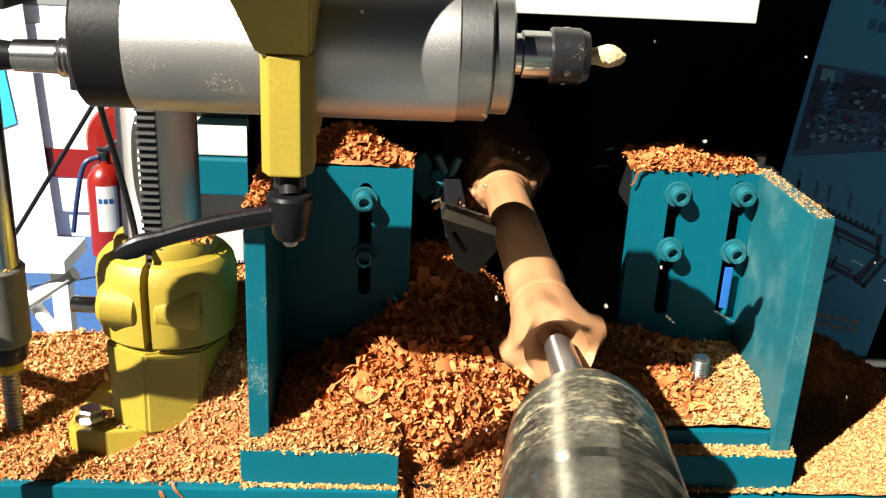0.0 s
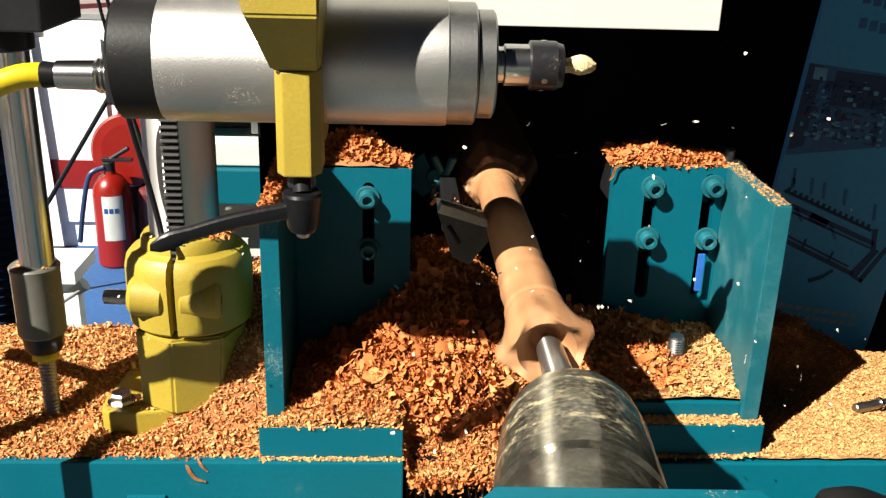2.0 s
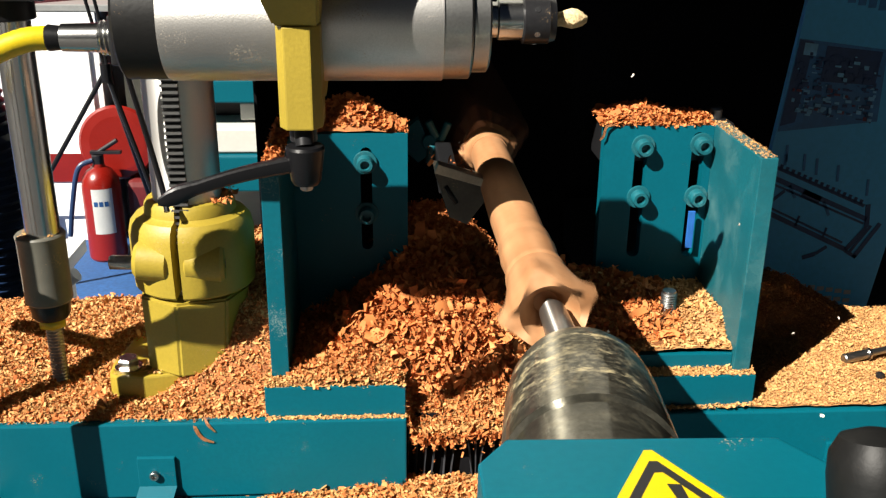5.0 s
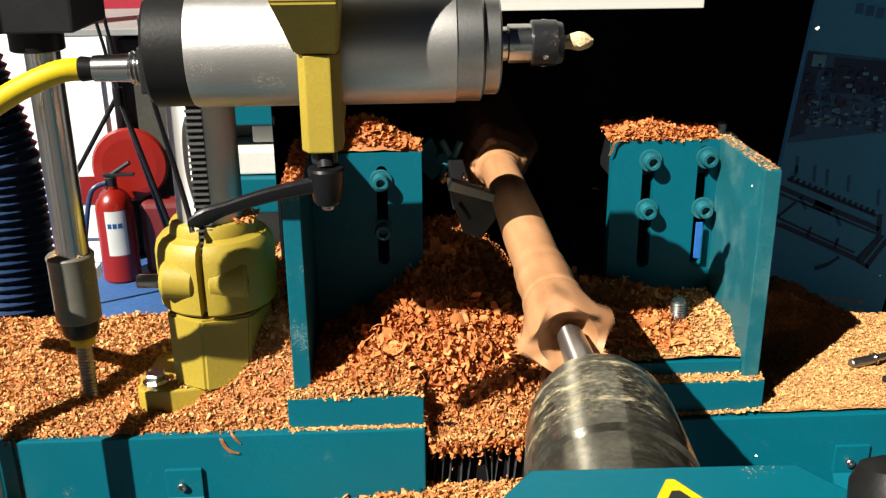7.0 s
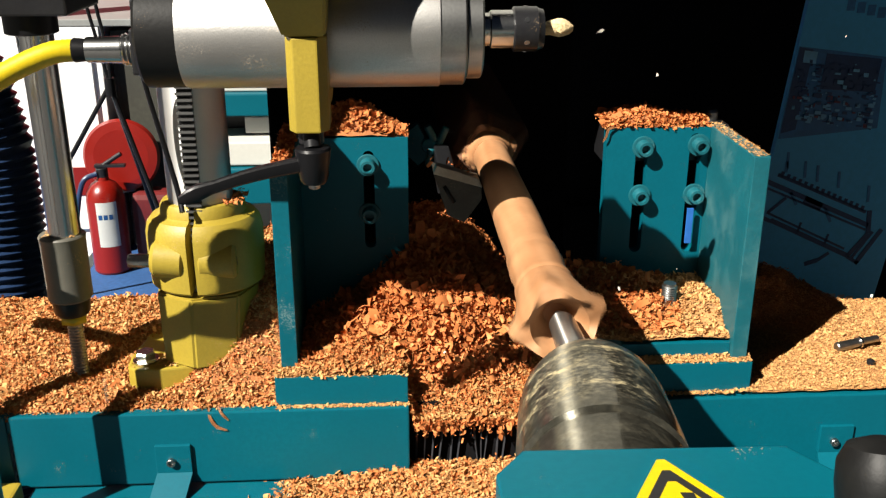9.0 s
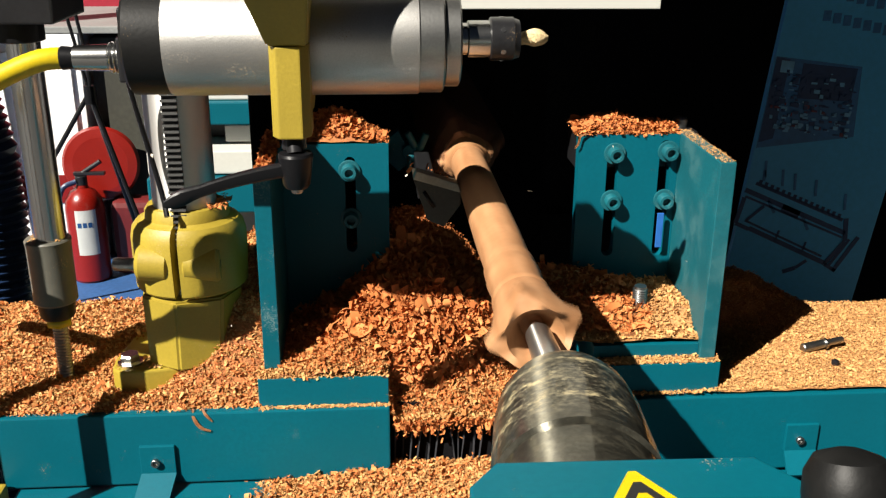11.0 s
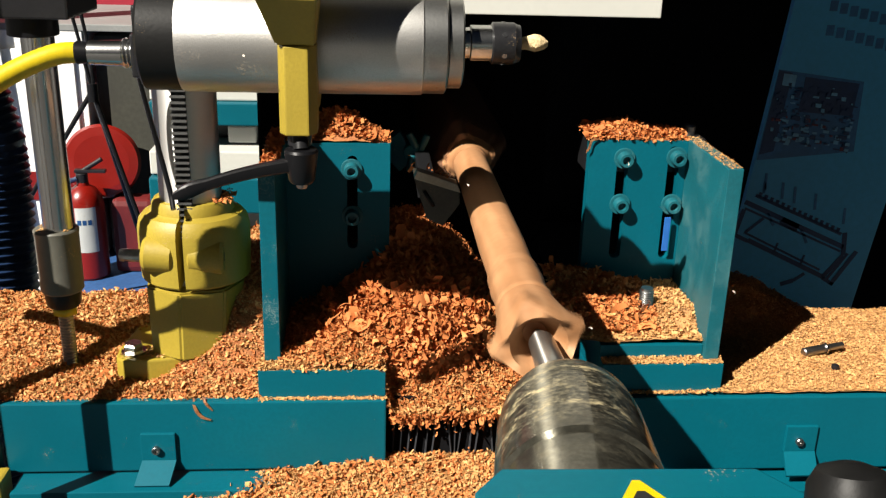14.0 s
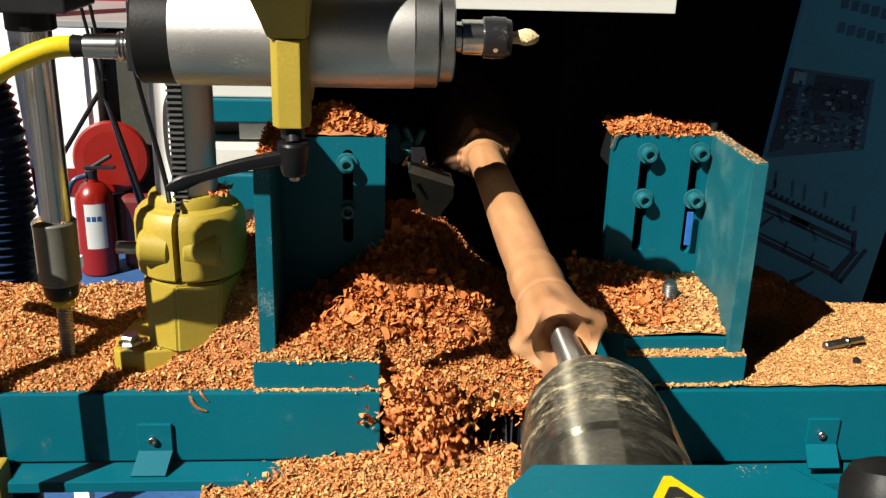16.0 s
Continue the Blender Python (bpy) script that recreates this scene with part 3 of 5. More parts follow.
def right_bracket():
    b = thing("angle_bracket", "teal steel angle bracket with two bolt slots and a dusty side", "bracket", "tool brackets")
    bm = B()
    prism(bm, [(0.749, -0.0600), (0.882, -0.0600), (0.882, 0.1395), (0.749, 0.1395)], "x", 0.2765, 0.2915, 0.0008)
    part("side_plate", bm, TEAL_DUSTY, b)
    slotted_plate(b, 0.1712, 0.2763, 0.868, 0.882, -0.0445, 0.1385, [(0.2075, 0.012, 0.122, 0.0062), (0.2625, 0.012, 0.126, 0.0062)], TEAL)
    part("foot_plate", box(B(), 0.1712, 0.2763, 0.7545, 0.882, -0.0600, -0.0450, 0.0006), TEAL, b)
    for x, z in ((0.2085, 0.1190), (0.2650, 0.1205), (0.2080, 0.0685), (0.2645, 0.0685)):
        bolt_head(b, (x, 0.868, z), 0.0080, (0, -1, 0), 0.013, TEAL_DUSTY, washer=0.0112)
    part("clamp_bar", box(B(), 0.1712, 0.3000, 0.8825, 0.9250, 0.100, 0.1370, 0.001), BLACK_STEEL, b)
    for x in (0.1870, 0.2370, 0.2880):
        part("bar_bolt", lathe(B(), (x, 0.9080, 0.1365), (0, 0, 1), [(0, 0.0078), (0.0090, 0.0078), (0.0115, 0.0060)], 20), STEEL_DULL, b)
    part("film_strip", box(B(), 0.2568, 0.2635, 0.8585, 0.8605, 0.018, 0.056, 0.0004), BLUE_STRIP, b, "blue film strip hanging from a bolt")
    bm = B()
    lathe(bm, (0.2270, 0.8005, -0.045), (0, 0, 1), [(0, 0.0066)] + [(0.004 + 0.0024 * k + (0.0012 if j else 0), 0.0064 if j else 0.0078) for k in range(16) for j in (0, 1)] + [(0.0435, 0.0062)], 20)
    part("stud", bm, STEEL_DULL, b, "threaded steel stud")
    return b


LEFT.append(left_bracket())
RIGHT.append(right_bracket())


# ---- spindle motor ----
MX, MY, MZ, MR = 0.0, 0.700, 0.2585, 0.0435


MOTOR_SIZE, MOTOR_ABOUT = 0.95, Vector((-0.036, -0.052, 0.358))


def resized(ob, size=MOTOR_SIZE):
    """Brings a thing drawn too large to its true size."""
    m = Matrix.Translation(MOTOR_ABOUT) @ Matrix.Scale(size, 4) @ Matrix.Translation(-MOTOR_ABOUT)
    for child in ob.children:
        child.data.transform(m)
    return ob


def spindle_motor():
    s = thing("spindle_motor", "brushed steel milling spindle in a yellow clamp arm", "spindle motor")
    ax = (1, 0, 0)

    def turned(name, prof, mat, seg=48, label=""):
        return part(name, lathe(B(), (0, MY, MZ), ax, prof, seg), mat, s, label)

    turned("rear_cap", [(-0.2215, MR - 0.004), (-0.219, MR - 0.001), (-0.1905, MR - 0.001)], SMOKED, label="black plastic rear cap")
    turned("body", [(-0.1905, MR - 0.0008), (-0.1885, MR), (0.0030, MR), (0.0035, MR - 0.0004)], SATIN)
    turned("front_ring", [(0.0035, MR - 0.0012), (0.0220, MR - 0.0012), (0.0235, MR - 0.003), (0.0235, 0.030)], STEEL_DULL)
    turned("front_flange", [(0.0235, MR - 0.009), (0.0245, MR - 0.006), (0.0350, MR - 0.006), (0.0365, MR - 0.008), (0.0365, 0.020)], STEEL_DULL)
    turned("shaft", [(0.0365, 0.0125), (0.0430, 0.0125), (0.0440, 0.0145), (0.0640, 0.0145)], STEEL, 40)
    turned("collet_nut", [(0.0610, 0.0150), (0.0620, 0.0172), (0.0800, 0.0172), (0.0815, 0.0160), (0.0850, 0.0150), (0.0850, 0.006)], BLACK_STEEL, 40)
    for k in range(6):
        a = TAU * k / 6 + 0.5
        d = Vector((0, math.cos(a), math.sin(a)))
        part("nut_hole", lathe(B(), Vector((0.071, MY, MZ)) + d * 0.0165, d, [(0, 0.0022), (0.0010, 0.0022)], 12), STEEL, s)
    bm = B()
    lathe(bm, (0.0850, MY, MZ), ax, [(0, 0.0048), (0.0060, 0.0046), (0.0090, 0.0054), (0.0130, 0.0066), (0.0170, 0.0058), (0.0210, 0.0042), (0.0240, 0.0016)], 14)
    for v in bm.verts:
        if v.co.x > 0.09:
            v.co += Vector((0, 0, 0.0012 * math.sin(v.co.y * 1900) + 0.0008))
    part("cutter_bit", bm, STEEL_DULL, s, "router bit caked with pale sawdust").data.materials[0] = SAWDUST_SOLID
    part("connector", lathe(B(), (0, MY, MZ - 0.0135), ax, [(-0.2665, 0.0085), (-0.2660, 0.0098), (-0.2395, 0.0105), (-0.2385, 0.0118)] + [(-0.2380 + 0.0016 * k, 0.0126 if k % 2 else 0.0116) for k in range(9)] + [(-0.2245, 0.0105), (-0.2200, 0.0105)], 32), STEEL, s, "knurled chrome cable connector")
    part("connector_block", box(B(), -0.2300, -0.2195, MY - 0.016, MY + 0.016, MZ - 0.031, MZ + 0.004, 0.002), BLACK_STEEL, s)
    # clamp: a ring round the body, a hanging boss in front of it and a slanted rib above
    bm = B()
    n = 40
    for x0, x1, r0, r1 in ((-0.1085, -0.0810, MR + 0.0003, MR + 0.011),):
        rings = []
        for x, r in ((x0, r0), (x0, r1), (x1, r1), (x1, r0)):
            rings.append([bm.verts.new((x, MY + r * math.cos(TAU * k / n), MZ + r * math.sin(TAU * k / n))) for k in range(n)])
        for p, q in zip(rings, rings[1:] + rings[:1]):
            for k in range(n):
                bm.faces.new((p[k], q[k], q[(k + 1) % n], p[(k + 1) % n]))
        bmesh.ops.recalc_face_normals(bm, faces=bm.faces[:])
    part("clamp_ring", bm, YELLOW, s)
    bm = B()
    prism(bm, [(-0.1095, 0.642), (-0.1040, 0.632), (-0.0860, 0.632), (-0.0800, 0.642), (-0.0800, 0.668), (-0.1095, 0.668)], "z", 0.1935, 0.2625, 0.0012)
    part("clamp_boss", bm, YELLOW, s)
    # the arm leans forward above the boss and runs up out of sight
    bm = B()
    rows = []
    for x0, x1, y0, y1, z in ((-0.1100, -0.0800, 0.6320, 0.668, 0.2630), (-0.1215, -0.0770, 0.6040, 0.668, 0.3000), (-0.1270, -0.0770, 0.6040, 0.668, 0.3200), (-0.1270, -0.0770, 0.6040, 0.668, 0.4050)):
        rows.append([bm.verts.new(p) for p in ((x0, y0, z), (x1, y0, z), (x1, y1, z), (x0, y1, z))])
    for p, q in zip(rows, rows[1:]):
        for k in range(4):
            bm.faces.new((p[k], p[(k + 1) % 4], q[(k + 1) % 4], q[k]))
    bm.faces.new(rows[0][::-1]), bm.faces.new(rows[-1])
    bmesh.ops.bevel(bm, geom=bm.edges[:], offset=0.0015, segments=2, affect="EDGES")
    part("clamp_arm", bm, YELLOW, s)
    part("clamp_neck", rod(B(), (-0.0945, 0.650, 0.182), (-0.0945, 0.650, 0.195), 0.0095, 24, 0.001), BLACK_STEEL, s)
    return s


SAWDUST_SOLID = material("caked sawdust", (0.62, 0.47, 0.25), 0.85, fine=700, coarse=90, vary=0.3, bump=1.0)
LEFT.append(resized(spindle_motor()))


def motor_carriage():
    s = thing("motor_carriage", "unseen dark carriage between spindle and column that shades the heap", "carriage")
    # Added out of sight behind the spindle, sized to shade the heap top.
    part("saddle", box(B(), -0.222, -0.155, 0.664, 0.728, 0.250, 0.287, 0.003), BLACK_STEEL, s)
    part("bridge", box(B(), -0.226, -0.198, 0.7285, 0.778, 0.242, 0.262, 0.002), BLACK_STEEL, s)
    return s


LEFT.append(motor_carriage())


def clamping_lever():
    s = thing("clamping_lever", "black plastic clamping lever under the yellow boss", "lever")
    bm = B()
    lathe(bm, (-0.0930, 0.640, 0.154), (0, 0, 1), [(0, 0.0085), (0.003, 0.0105), (0.018, 0.0125), (0.0255, 0.0135), (0.0275, 0.0125), (0.0275, 0.006)], 28)
    part("hub", bm, BLACK, s)
    part("pin", rod(B(), (-0.0930, 0.640, 0.1495), (-0.0930, 0.640, 0.1545), 0.0045, 16, 0.001), STEEL_DULL, s, "bare screw end")
    part("screw", rod(B(), (-0.0930, 0.640, 0.181), (-0.0945, 0.646, 0.195), 0.0065, 16), BLACK_STEEL, s)
    bm = B()
    rings = []
    for t in [k / 14 for k in range(15)]:
        x = -0.0990 - 0.092 * t
        z = 0.1690 - 0.0215 * t + 0.003 * math.sin(t * math.pi)
        y = 0.640 - 0.018 * t
        w = (0.0060 - 0.0016 * t) * (1.0 if t < 0.97 else 0.6)
        h = (0.0058 - 0.0012 * t + (0.0022 * max(0, 1 - abs(t - 0.86) / 0.14))) * (1.0 if t < 0.97 else 0.55)
        rings.append([bm.verts.new((x, y + w * math.copysign(abs(math.cos(a)) ** 0.6, math.cos(a)), z + h * math.copysign(abs(math.sin(a)) ** 0.6, math.sin(a)))) for a in [TAU * k / 12 for k in range(12)]])
    for p, q in zip(rings, rings[1:]):
        for k in range(12):
            bm.faces.new((p[k], p[(k + 1) % 12], q[(k + 1) % 12], q[k])).smooth = True
    bm.faces.new(rings[0]), bm.faces.new(rings[-1])
    bmesh.ops.recalc_face_normals(bm, faces=bm.faces[:])
    part("arm", bm, BLACK, s)
    return s


LEFT.append(resized(clamping_lever()))


def yellow_cable():
    s = thing("power_cable", "yellow sheathed power cable plugged into the spindle", "cable")
    pts = spline([(-0.2735, MY, 0.2450), (-0.292, MY - 0.006, 0.2435), (-0.318, MY - 0.016, 0.2330), (-0.342, MY - 0.030, 0.2180), (-0.370, MY - 0.050, 0.195), (-0.44, MY - 0.03, 0.165), (-0.60, MY + 0.06, 0.14)], 60)
    part("sheath", tube(B(), pts, 0.0086, 16, 0.00012), CABLE, s)
    part("strain_relief", lathe(B(), (-0.2780, MY - 0.001, 0.2450), (1, 0, 0), [(0, 0.0075), (0.003, 0.0095), (0.0115, 0.0085)], 24), BLACK, s, "black rubber strain relief")
    return s


LEFT.append(resized(yellow_cable()))


# ---- column with rack in a yellow clamp ----
CX, CY = -0.2125, 0.806


def rack_column():
    s = thing("rack_column", "bright steel column with a toothed rack", "column")
    part("column", rod(B(), (CX, CY, -0.02), (CX, CY, 0.50), 0.0295, 48), COLUMN, s)
    part("rack_bar", box(B(), -0.2190, -0.2055, CY - 0.0305, CY - 0.020, 0.060, 0.50), BLACK_STEEL, s)
    tooth = None
    for k in range(78):
        z = 0.062 + 0.0056 * k
        if tooth is None:
            bm = B()
            prism(bm, [(-0.0050, -0.0012), (-0.0050, 0.0012), (0, 0.0020), (0, -0.0020)], "x", -0.0070, 0.0070)
            tooth = part("tooth", bm, STEEL, s)
            ob = tooth
        else:
            ob = new("tooth", tooth.data)
            ob.parent = s
        ob.location = (-0.2122, CY - 0.0305, z)
    return s


def clamp_foot():
    s = thing("column_clamp", "yellow cast split clamp bolted to the slide", "clamp")
    bm = B()
    seg = 56
    prof = [(0.0125, 0.0505), (0.0150, 0.0528), (0.040, 0.0540), (0.064, 0.0540), (0.0730, 0.0520), (0.0785, 0.0475), (0.0800, 0.0420), (0.0815, 0.0398), (0.0890, 0.0388), (0.0925, 0.0365), (0.0930, 0.0302), (0.02, 0.0302)]
    rings = []
    slit = 0.062
    for z, r in prof:
        ring = []
        for k in range(seg + 1):
            a = -math.pi / 2 - 0.10 + slit + (TAU - 2 * slit) * k / seg
            ring.append(bm.verts.new((CX + 0.0015 + r * math.cos(a), CY + r * math.sin(a) * 0.94, z)))
        rings.append(ring)
    for p, q in zip(rings, rings[1:] + rings[:1]):
        for k in range(seg):
            bm.faces.new((p[k], p[k + 1], q[k + 1], q[k])).smooth = True
    for k in (0, seg):
        bm.faces.new([r[k] for r in rings])
    bmesh.ops.recalc_face_normals(bm, faces=bm.faces[:])
    part("split_collar", bm, YELLOW, s)
    # boss over the pinch screw
    part("screw_boss", rod(B(), (-0.2540, CY - 0.0345, 0.0470), (-0.2225, CY - 0.0345, 0.0440), 0.0178, 36, 0.004), YELLOW, s)
    part("screw_boss", rod(B(), (-0.2120, CY - 0.0345, 0.0440), (-0.1770, CY - 0.0345, 0.0440), 0.0178, 36, 0.003), YELLOW, s)
    part("screw_hole", rod(B(), (-0.1775, CY - 0.0345, 0.0440), (-0.1766, CY - 0.0345, 0.0440), 0.0065, 20), BLACK, s)
    part("pinch_screw", rod(B(), (-0.2755, CY - 0.034, 0.0440), (-0.2480, CY - 0.036, 0.0440), 0.0068, 6, 0.001), STEEL_DULL, s)
    # a six-sided foot that narrows downwards, with a ridge in front
    bm = B()
    top = [(-0.2590, 0.806), (-0.2540, 0.776), (-0.2200, 0.7565), (-0.1780, 0.768), (-0.1640, 0.800), (-0.1700, 0.850), (-0.2540, 0.850)]
    mid = (CX - 0.002, CY)
    high = [bm.verts.new((x, y, 0.0095)) for x, y in top]
    low = [bm.verts.new((mid[0] - 0.003 + (x - mid[0]) * 0.92, mid[1] + (y - mid[1]) * 0.90, -0.0640)) for x, y in top]
    n = len(top)
    for k in range(n):
        bm.faces.new((low[k], low[(k + 1) % n], high[(k + 1) % n], high[k]))
    bm.faces.new(high), bm.faces.new(low[::-1])
    bmesh.ops.recalc_face_normals(bm, faces=bm.faces[:])
    bmesh.ops.bevel(bm, geom=bm.edges[:], offset=0.0022, segments=2, affect="EDGES")
    part("foot", bm, YELLOW, s)
    bm = B()
    o = [(-0.2900, 0.7900), (-0.2885, 0.7720), (-0.2800, 0.7640), (-0.2550, 0.7640), (-0.1500, 0.7840), (-0.1450, 0.86), (-0.17, 0.875), (-0.28, 0.875)]
    prism(bm, o, "z", TABLE + 0.0005, -0.0635, 0.002)
    part("flange", bm, YELLOW, s)
    hex_head(s, (-0.2735, 0.7830, -0.0615), 0.0098, 0.0085, STEEL)
    return s


LEFT += [rack_column(), clamp_foot()]


def thin_cord():
    s = thing("thin_cord", "thin dark cord running down beside the rack", "cord")
    part("cord", tube(B(), spline([(-0.2420, 0.745, 0.245), (-0.2395, 0.762, 0.200), (-0.2320, 0.770, 0.150), (-0.2235, 0.766, 0.110), (-0.2195, 0.757, 0.094)], 40), 0.0024, 10), BLACK, s)
    return s


LEFT.append(thin_cord())


def guide_post():
    s = thing("guide_post", "polished guide rod with a grey collar and threaded stud", "post")
    x, y = -0.3375, 0.797
    part("rod", rod(B(), (x, y, 0.060), (x, y, 0.2455), 0.0145, 40), STEEL, s)
    part("collar", lathe(B(), (x - 0.003, y, -0.002), (0, 0, 1), [(0, 0.0185), (0.002, 0.0203), (0.058, 0.0205), (0.063, 0.0212), (0.0645, 0.020), (0.0645, 0.0147)], 40), GREY_DARK, s, "grey plastic collar topped with dust")
    part("seal", lathe(B(), (x - 0.003, y, -0.018), (0, 0, 1), [(0, 0.0145), (0.003, 0.0165), (0.0165, 0.0178)], 32), BLACK, s)
    part("nut", lathe(B(), (x - 0.003, y, -0.0265), (0, 0, 1), [(0, 0.0125), (0.0085, 0.0125)], 6), SIGN_YELLOW, s, "yellow lock nut")
    part("stud", lathe(B(), (x - 0.003, y, -0.0930), (0, 0, 1), [(0.0016 * k, 0.0066 if k % 2 else 0.0074) for k in range(43)], 20), STEEL_DULL, s, "threaded stud")
    part("bearing", lathe(B(), (x - 0.003, y, 0.2450), (0, 0, 1), [(0, 0.0205), (0.001, 0.0222), (0.018, 0.0222)], 36), BLACK, s)
    part("carrier", box(B(), -0.43, -0.2990, 0.765, 0.86, 0.2625, 0.33, 0.002), BLACK_STEEL, s, "dark carrier block on top")
    return s


LEFT.append(guide_post())


def duct_hose():
    s = thing("dust_hose", "black ribbed dust extraction hose", "hose")
    pts = [(-0.572 + 0.03 * math.sin(k / 60) - 0.16 * max(0.0, 0.36 - 0.0052 * k), 1.10 + 0.03 * math.sin(k / 37), 0.42 - 0.0052 * k) for k in range(190)]
    part("ribbed_tube", tube(B(), pts, 0.062, 28, 0.0028), RUBBER, s)
    return s


LEFT.append(duct_hose())


def guard_posts():
    """Two upright rods in front of the slide, whose shadows fall on the panel."""
    for x in (-0.3830, -0.4820):
        s = thing("guard_post", "plain steel guard rod standing before the slide", "post", "guard posts")
        part("rod", rod(B(), (x, 0.663, GROUND + 0.4), (x, 0.663, 0.60), 0.0080, 24), STEEL_DULL, s)
        part("foot", rod(B(), (x, 0.663, GROUND), (x, 0.663, GROUND + 0.4), 0.02, 24), BLACK, s)
        LEFT.append(s)


guard_posts()


# ---- hood over the cut ----
def hood():
    s = thing("hood", "white sheet metal hood over the cutters", "hood")
    part("front_sheet", box(B(), -0.25, 0.2310, 0.8087, 0.8117, 0.2704, 0.62, 0.0008), WHITE, s)
    part("top_sheet", box(B(), -0.25, 0.2310, 0.8117, 1.35, 0.617, 0.62), WHITE, s)
    # These black sheets are added so that the space under the hood reads as shade.
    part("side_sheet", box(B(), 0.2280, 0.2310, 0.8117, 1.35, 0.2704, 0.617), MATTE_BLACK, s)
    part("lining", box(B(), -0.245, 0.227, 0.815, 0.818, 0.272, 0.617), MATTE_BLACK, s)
    part("side_curtain", box(B(), -0.160, -0.157, 0.893, 1.35, -0.205, 0.617), MATTE_BLACK, s, "added black sheet standing for the shade at the side")
    part("back_sheet", box(B(), -0.160, 0.231, 1.35, 1.36, -0.205, 0.62), MATTE_BLACK, s, "added black sheet standing for the shade behind the cut")
    return s


MIDDLE.append(hood())


# ---- cutters ----
BLADE = material("scraped tool steel", (0.36, 0.32, 0.25), 0.45, 0.5, fine=400, coarse=60, vary=0.2, bump=0.1)


def left_cutter():
    s = thing("turning_tool", "dark steel turning tool block at the wood", "cutter", "turning tools")
    bm = B()
    prism(bm, [(0.0090, 0.0830), (0.0240, 0.0370), (0.0420, 0.0290), (0.0600, 0.0540), (0.0600, 0.0690)], "y", 0.905, 0.955, 0.0012)
    part("tool_block", bm, TOOL_GREY, s)
    part("tool_bar", box(B(), 0.016, 0.034, 0.954, 1.060, 0.046, 0.078, 0.002), BLACK_STEEL, s)
    bm = prism(B(), [(0.0085, 0.0855), (0.0120, 0.0945), (0.0300, 0.0890), (0.0560, 0.0800), (0.0600, 0.0700)], "y", 0.896, 0.912, 0.0008)
    part("blade", bm, BLADE, s, "bare steel blade on top of the block")
    part("clamp_screw", rod(B(), (0.020, 0.9055, 0.0700), (0.031, 0.9045, 0.0520), 0.0022, 10), BLACK, s)
    return s


LEFT.append(resized(left_cutter(), 0.89))


def centre_rest():
    s = thing("steady_arm", "teal steel arm behind the bracket", "arm")
    bm = prism(B(), [(-0.018, 0.096), (-0.016, 0.122), (-0.006, 0.130), (0.001, 0.116), (0.004, 0.092), (-0.006, 0.084)], "y", 0.935, 0.950, 0.001)
    part("arm", bm, TEAL, s)
    for a, b in (((0.0035, 0.930, 0.1290), (0.0120, 0.930, 0.1120)), ((0.0240, 0.932, 0.1270), (0.0150, 0.932, 0.1060)), ((0.0080, 0.928, 0.1050), (0.0050, 0.928, 0.0860))):
        part("finger", rod(B(), a, b, 0.0042, 12, 0.001), TEAL_DUSTY, s)
    part("knuckle", rod(B(), (0.006, 0.928, 0.107), (0.006, 0.950, 0.107), 0.0085, 20, 0.001), TEAL, s)
    return s


LEFT.append(centre_rest())


# ---- bellows in the gap ----
def gap_curtain():
    s = thing("gap_curtain", "black pleated curtain closing the gap between slides", "curtain")
    part("backing", box(B(), -0.03, 0.20, 0.752, 0.756, -0.20, -0.10), MATTE_BLACK, s)
    bm0 = None
    rnd = random.Random(5)
    for k in range(22):
        x = -0.018 + 0.0088 * k
        if bm0 is None:
            bm = B()
            prism(bm, [(-0.0010, 0.0), (0.0, -0.006), (0.0010, 0.0)], "z", -0.080, 0.0)
            ob = part("pleat", bm, RUBBER_GREY, s)
            bm0 = ob.data
        else:
            ob = new("pleat", bm0)
            ob.parent = s
        ob.location, ob.rotation_euler = (x, 0.752, -0.112), (0, radians(rnd.uniform(-7, 7)), 0)
    return s


RUBBER_GREY = material("grey edged rubber", (0.0396, 0.0409, 0.0462), 0.5, fine=200, coarse=30, vary=0.2, bump=0.1)
MIDDLE.append(gap_curtain())
# ---- shavings ----
rng = np.random.default_rng(7)
WAVES = [(rng.uniform(-1, 1, 2) * f, rng.uniform(0, TAU), f) for f in (30, 45, 60, 90, 120, 160, 220, 300) for _ in range(4)]


def lumps(x, y, scale=1.0):
    """Uneven ground, about -1 to 1."""
    v = 0 * x
    for (a, b), p, f in WAVES:
        v = v + np.sin((a * x + b * y) * scale * 1.3 + p) * (40.0 / f) ** 0.7
    return v / 5.0


def smooth(v, lo, hi):
    t = np.clip((v - lo) / (hi - lo), 0, 1)
    return t * t * (3 - 2 * t)


def h_left(x, y):
    """Shavings on the long left table, banked up against the bracket."""
    z = -0.0885 + 0.028 * smooth(y, 0.742, 0.90)
    bank = smooth(x, -0.258, -0.185) * smooth(y, 0.742, 0.792)
    z = z + 0.074 * bank + 0.005 * lumps(x, y)
    return z - 0.012 * smooth(-y, -0.750, -0.736)


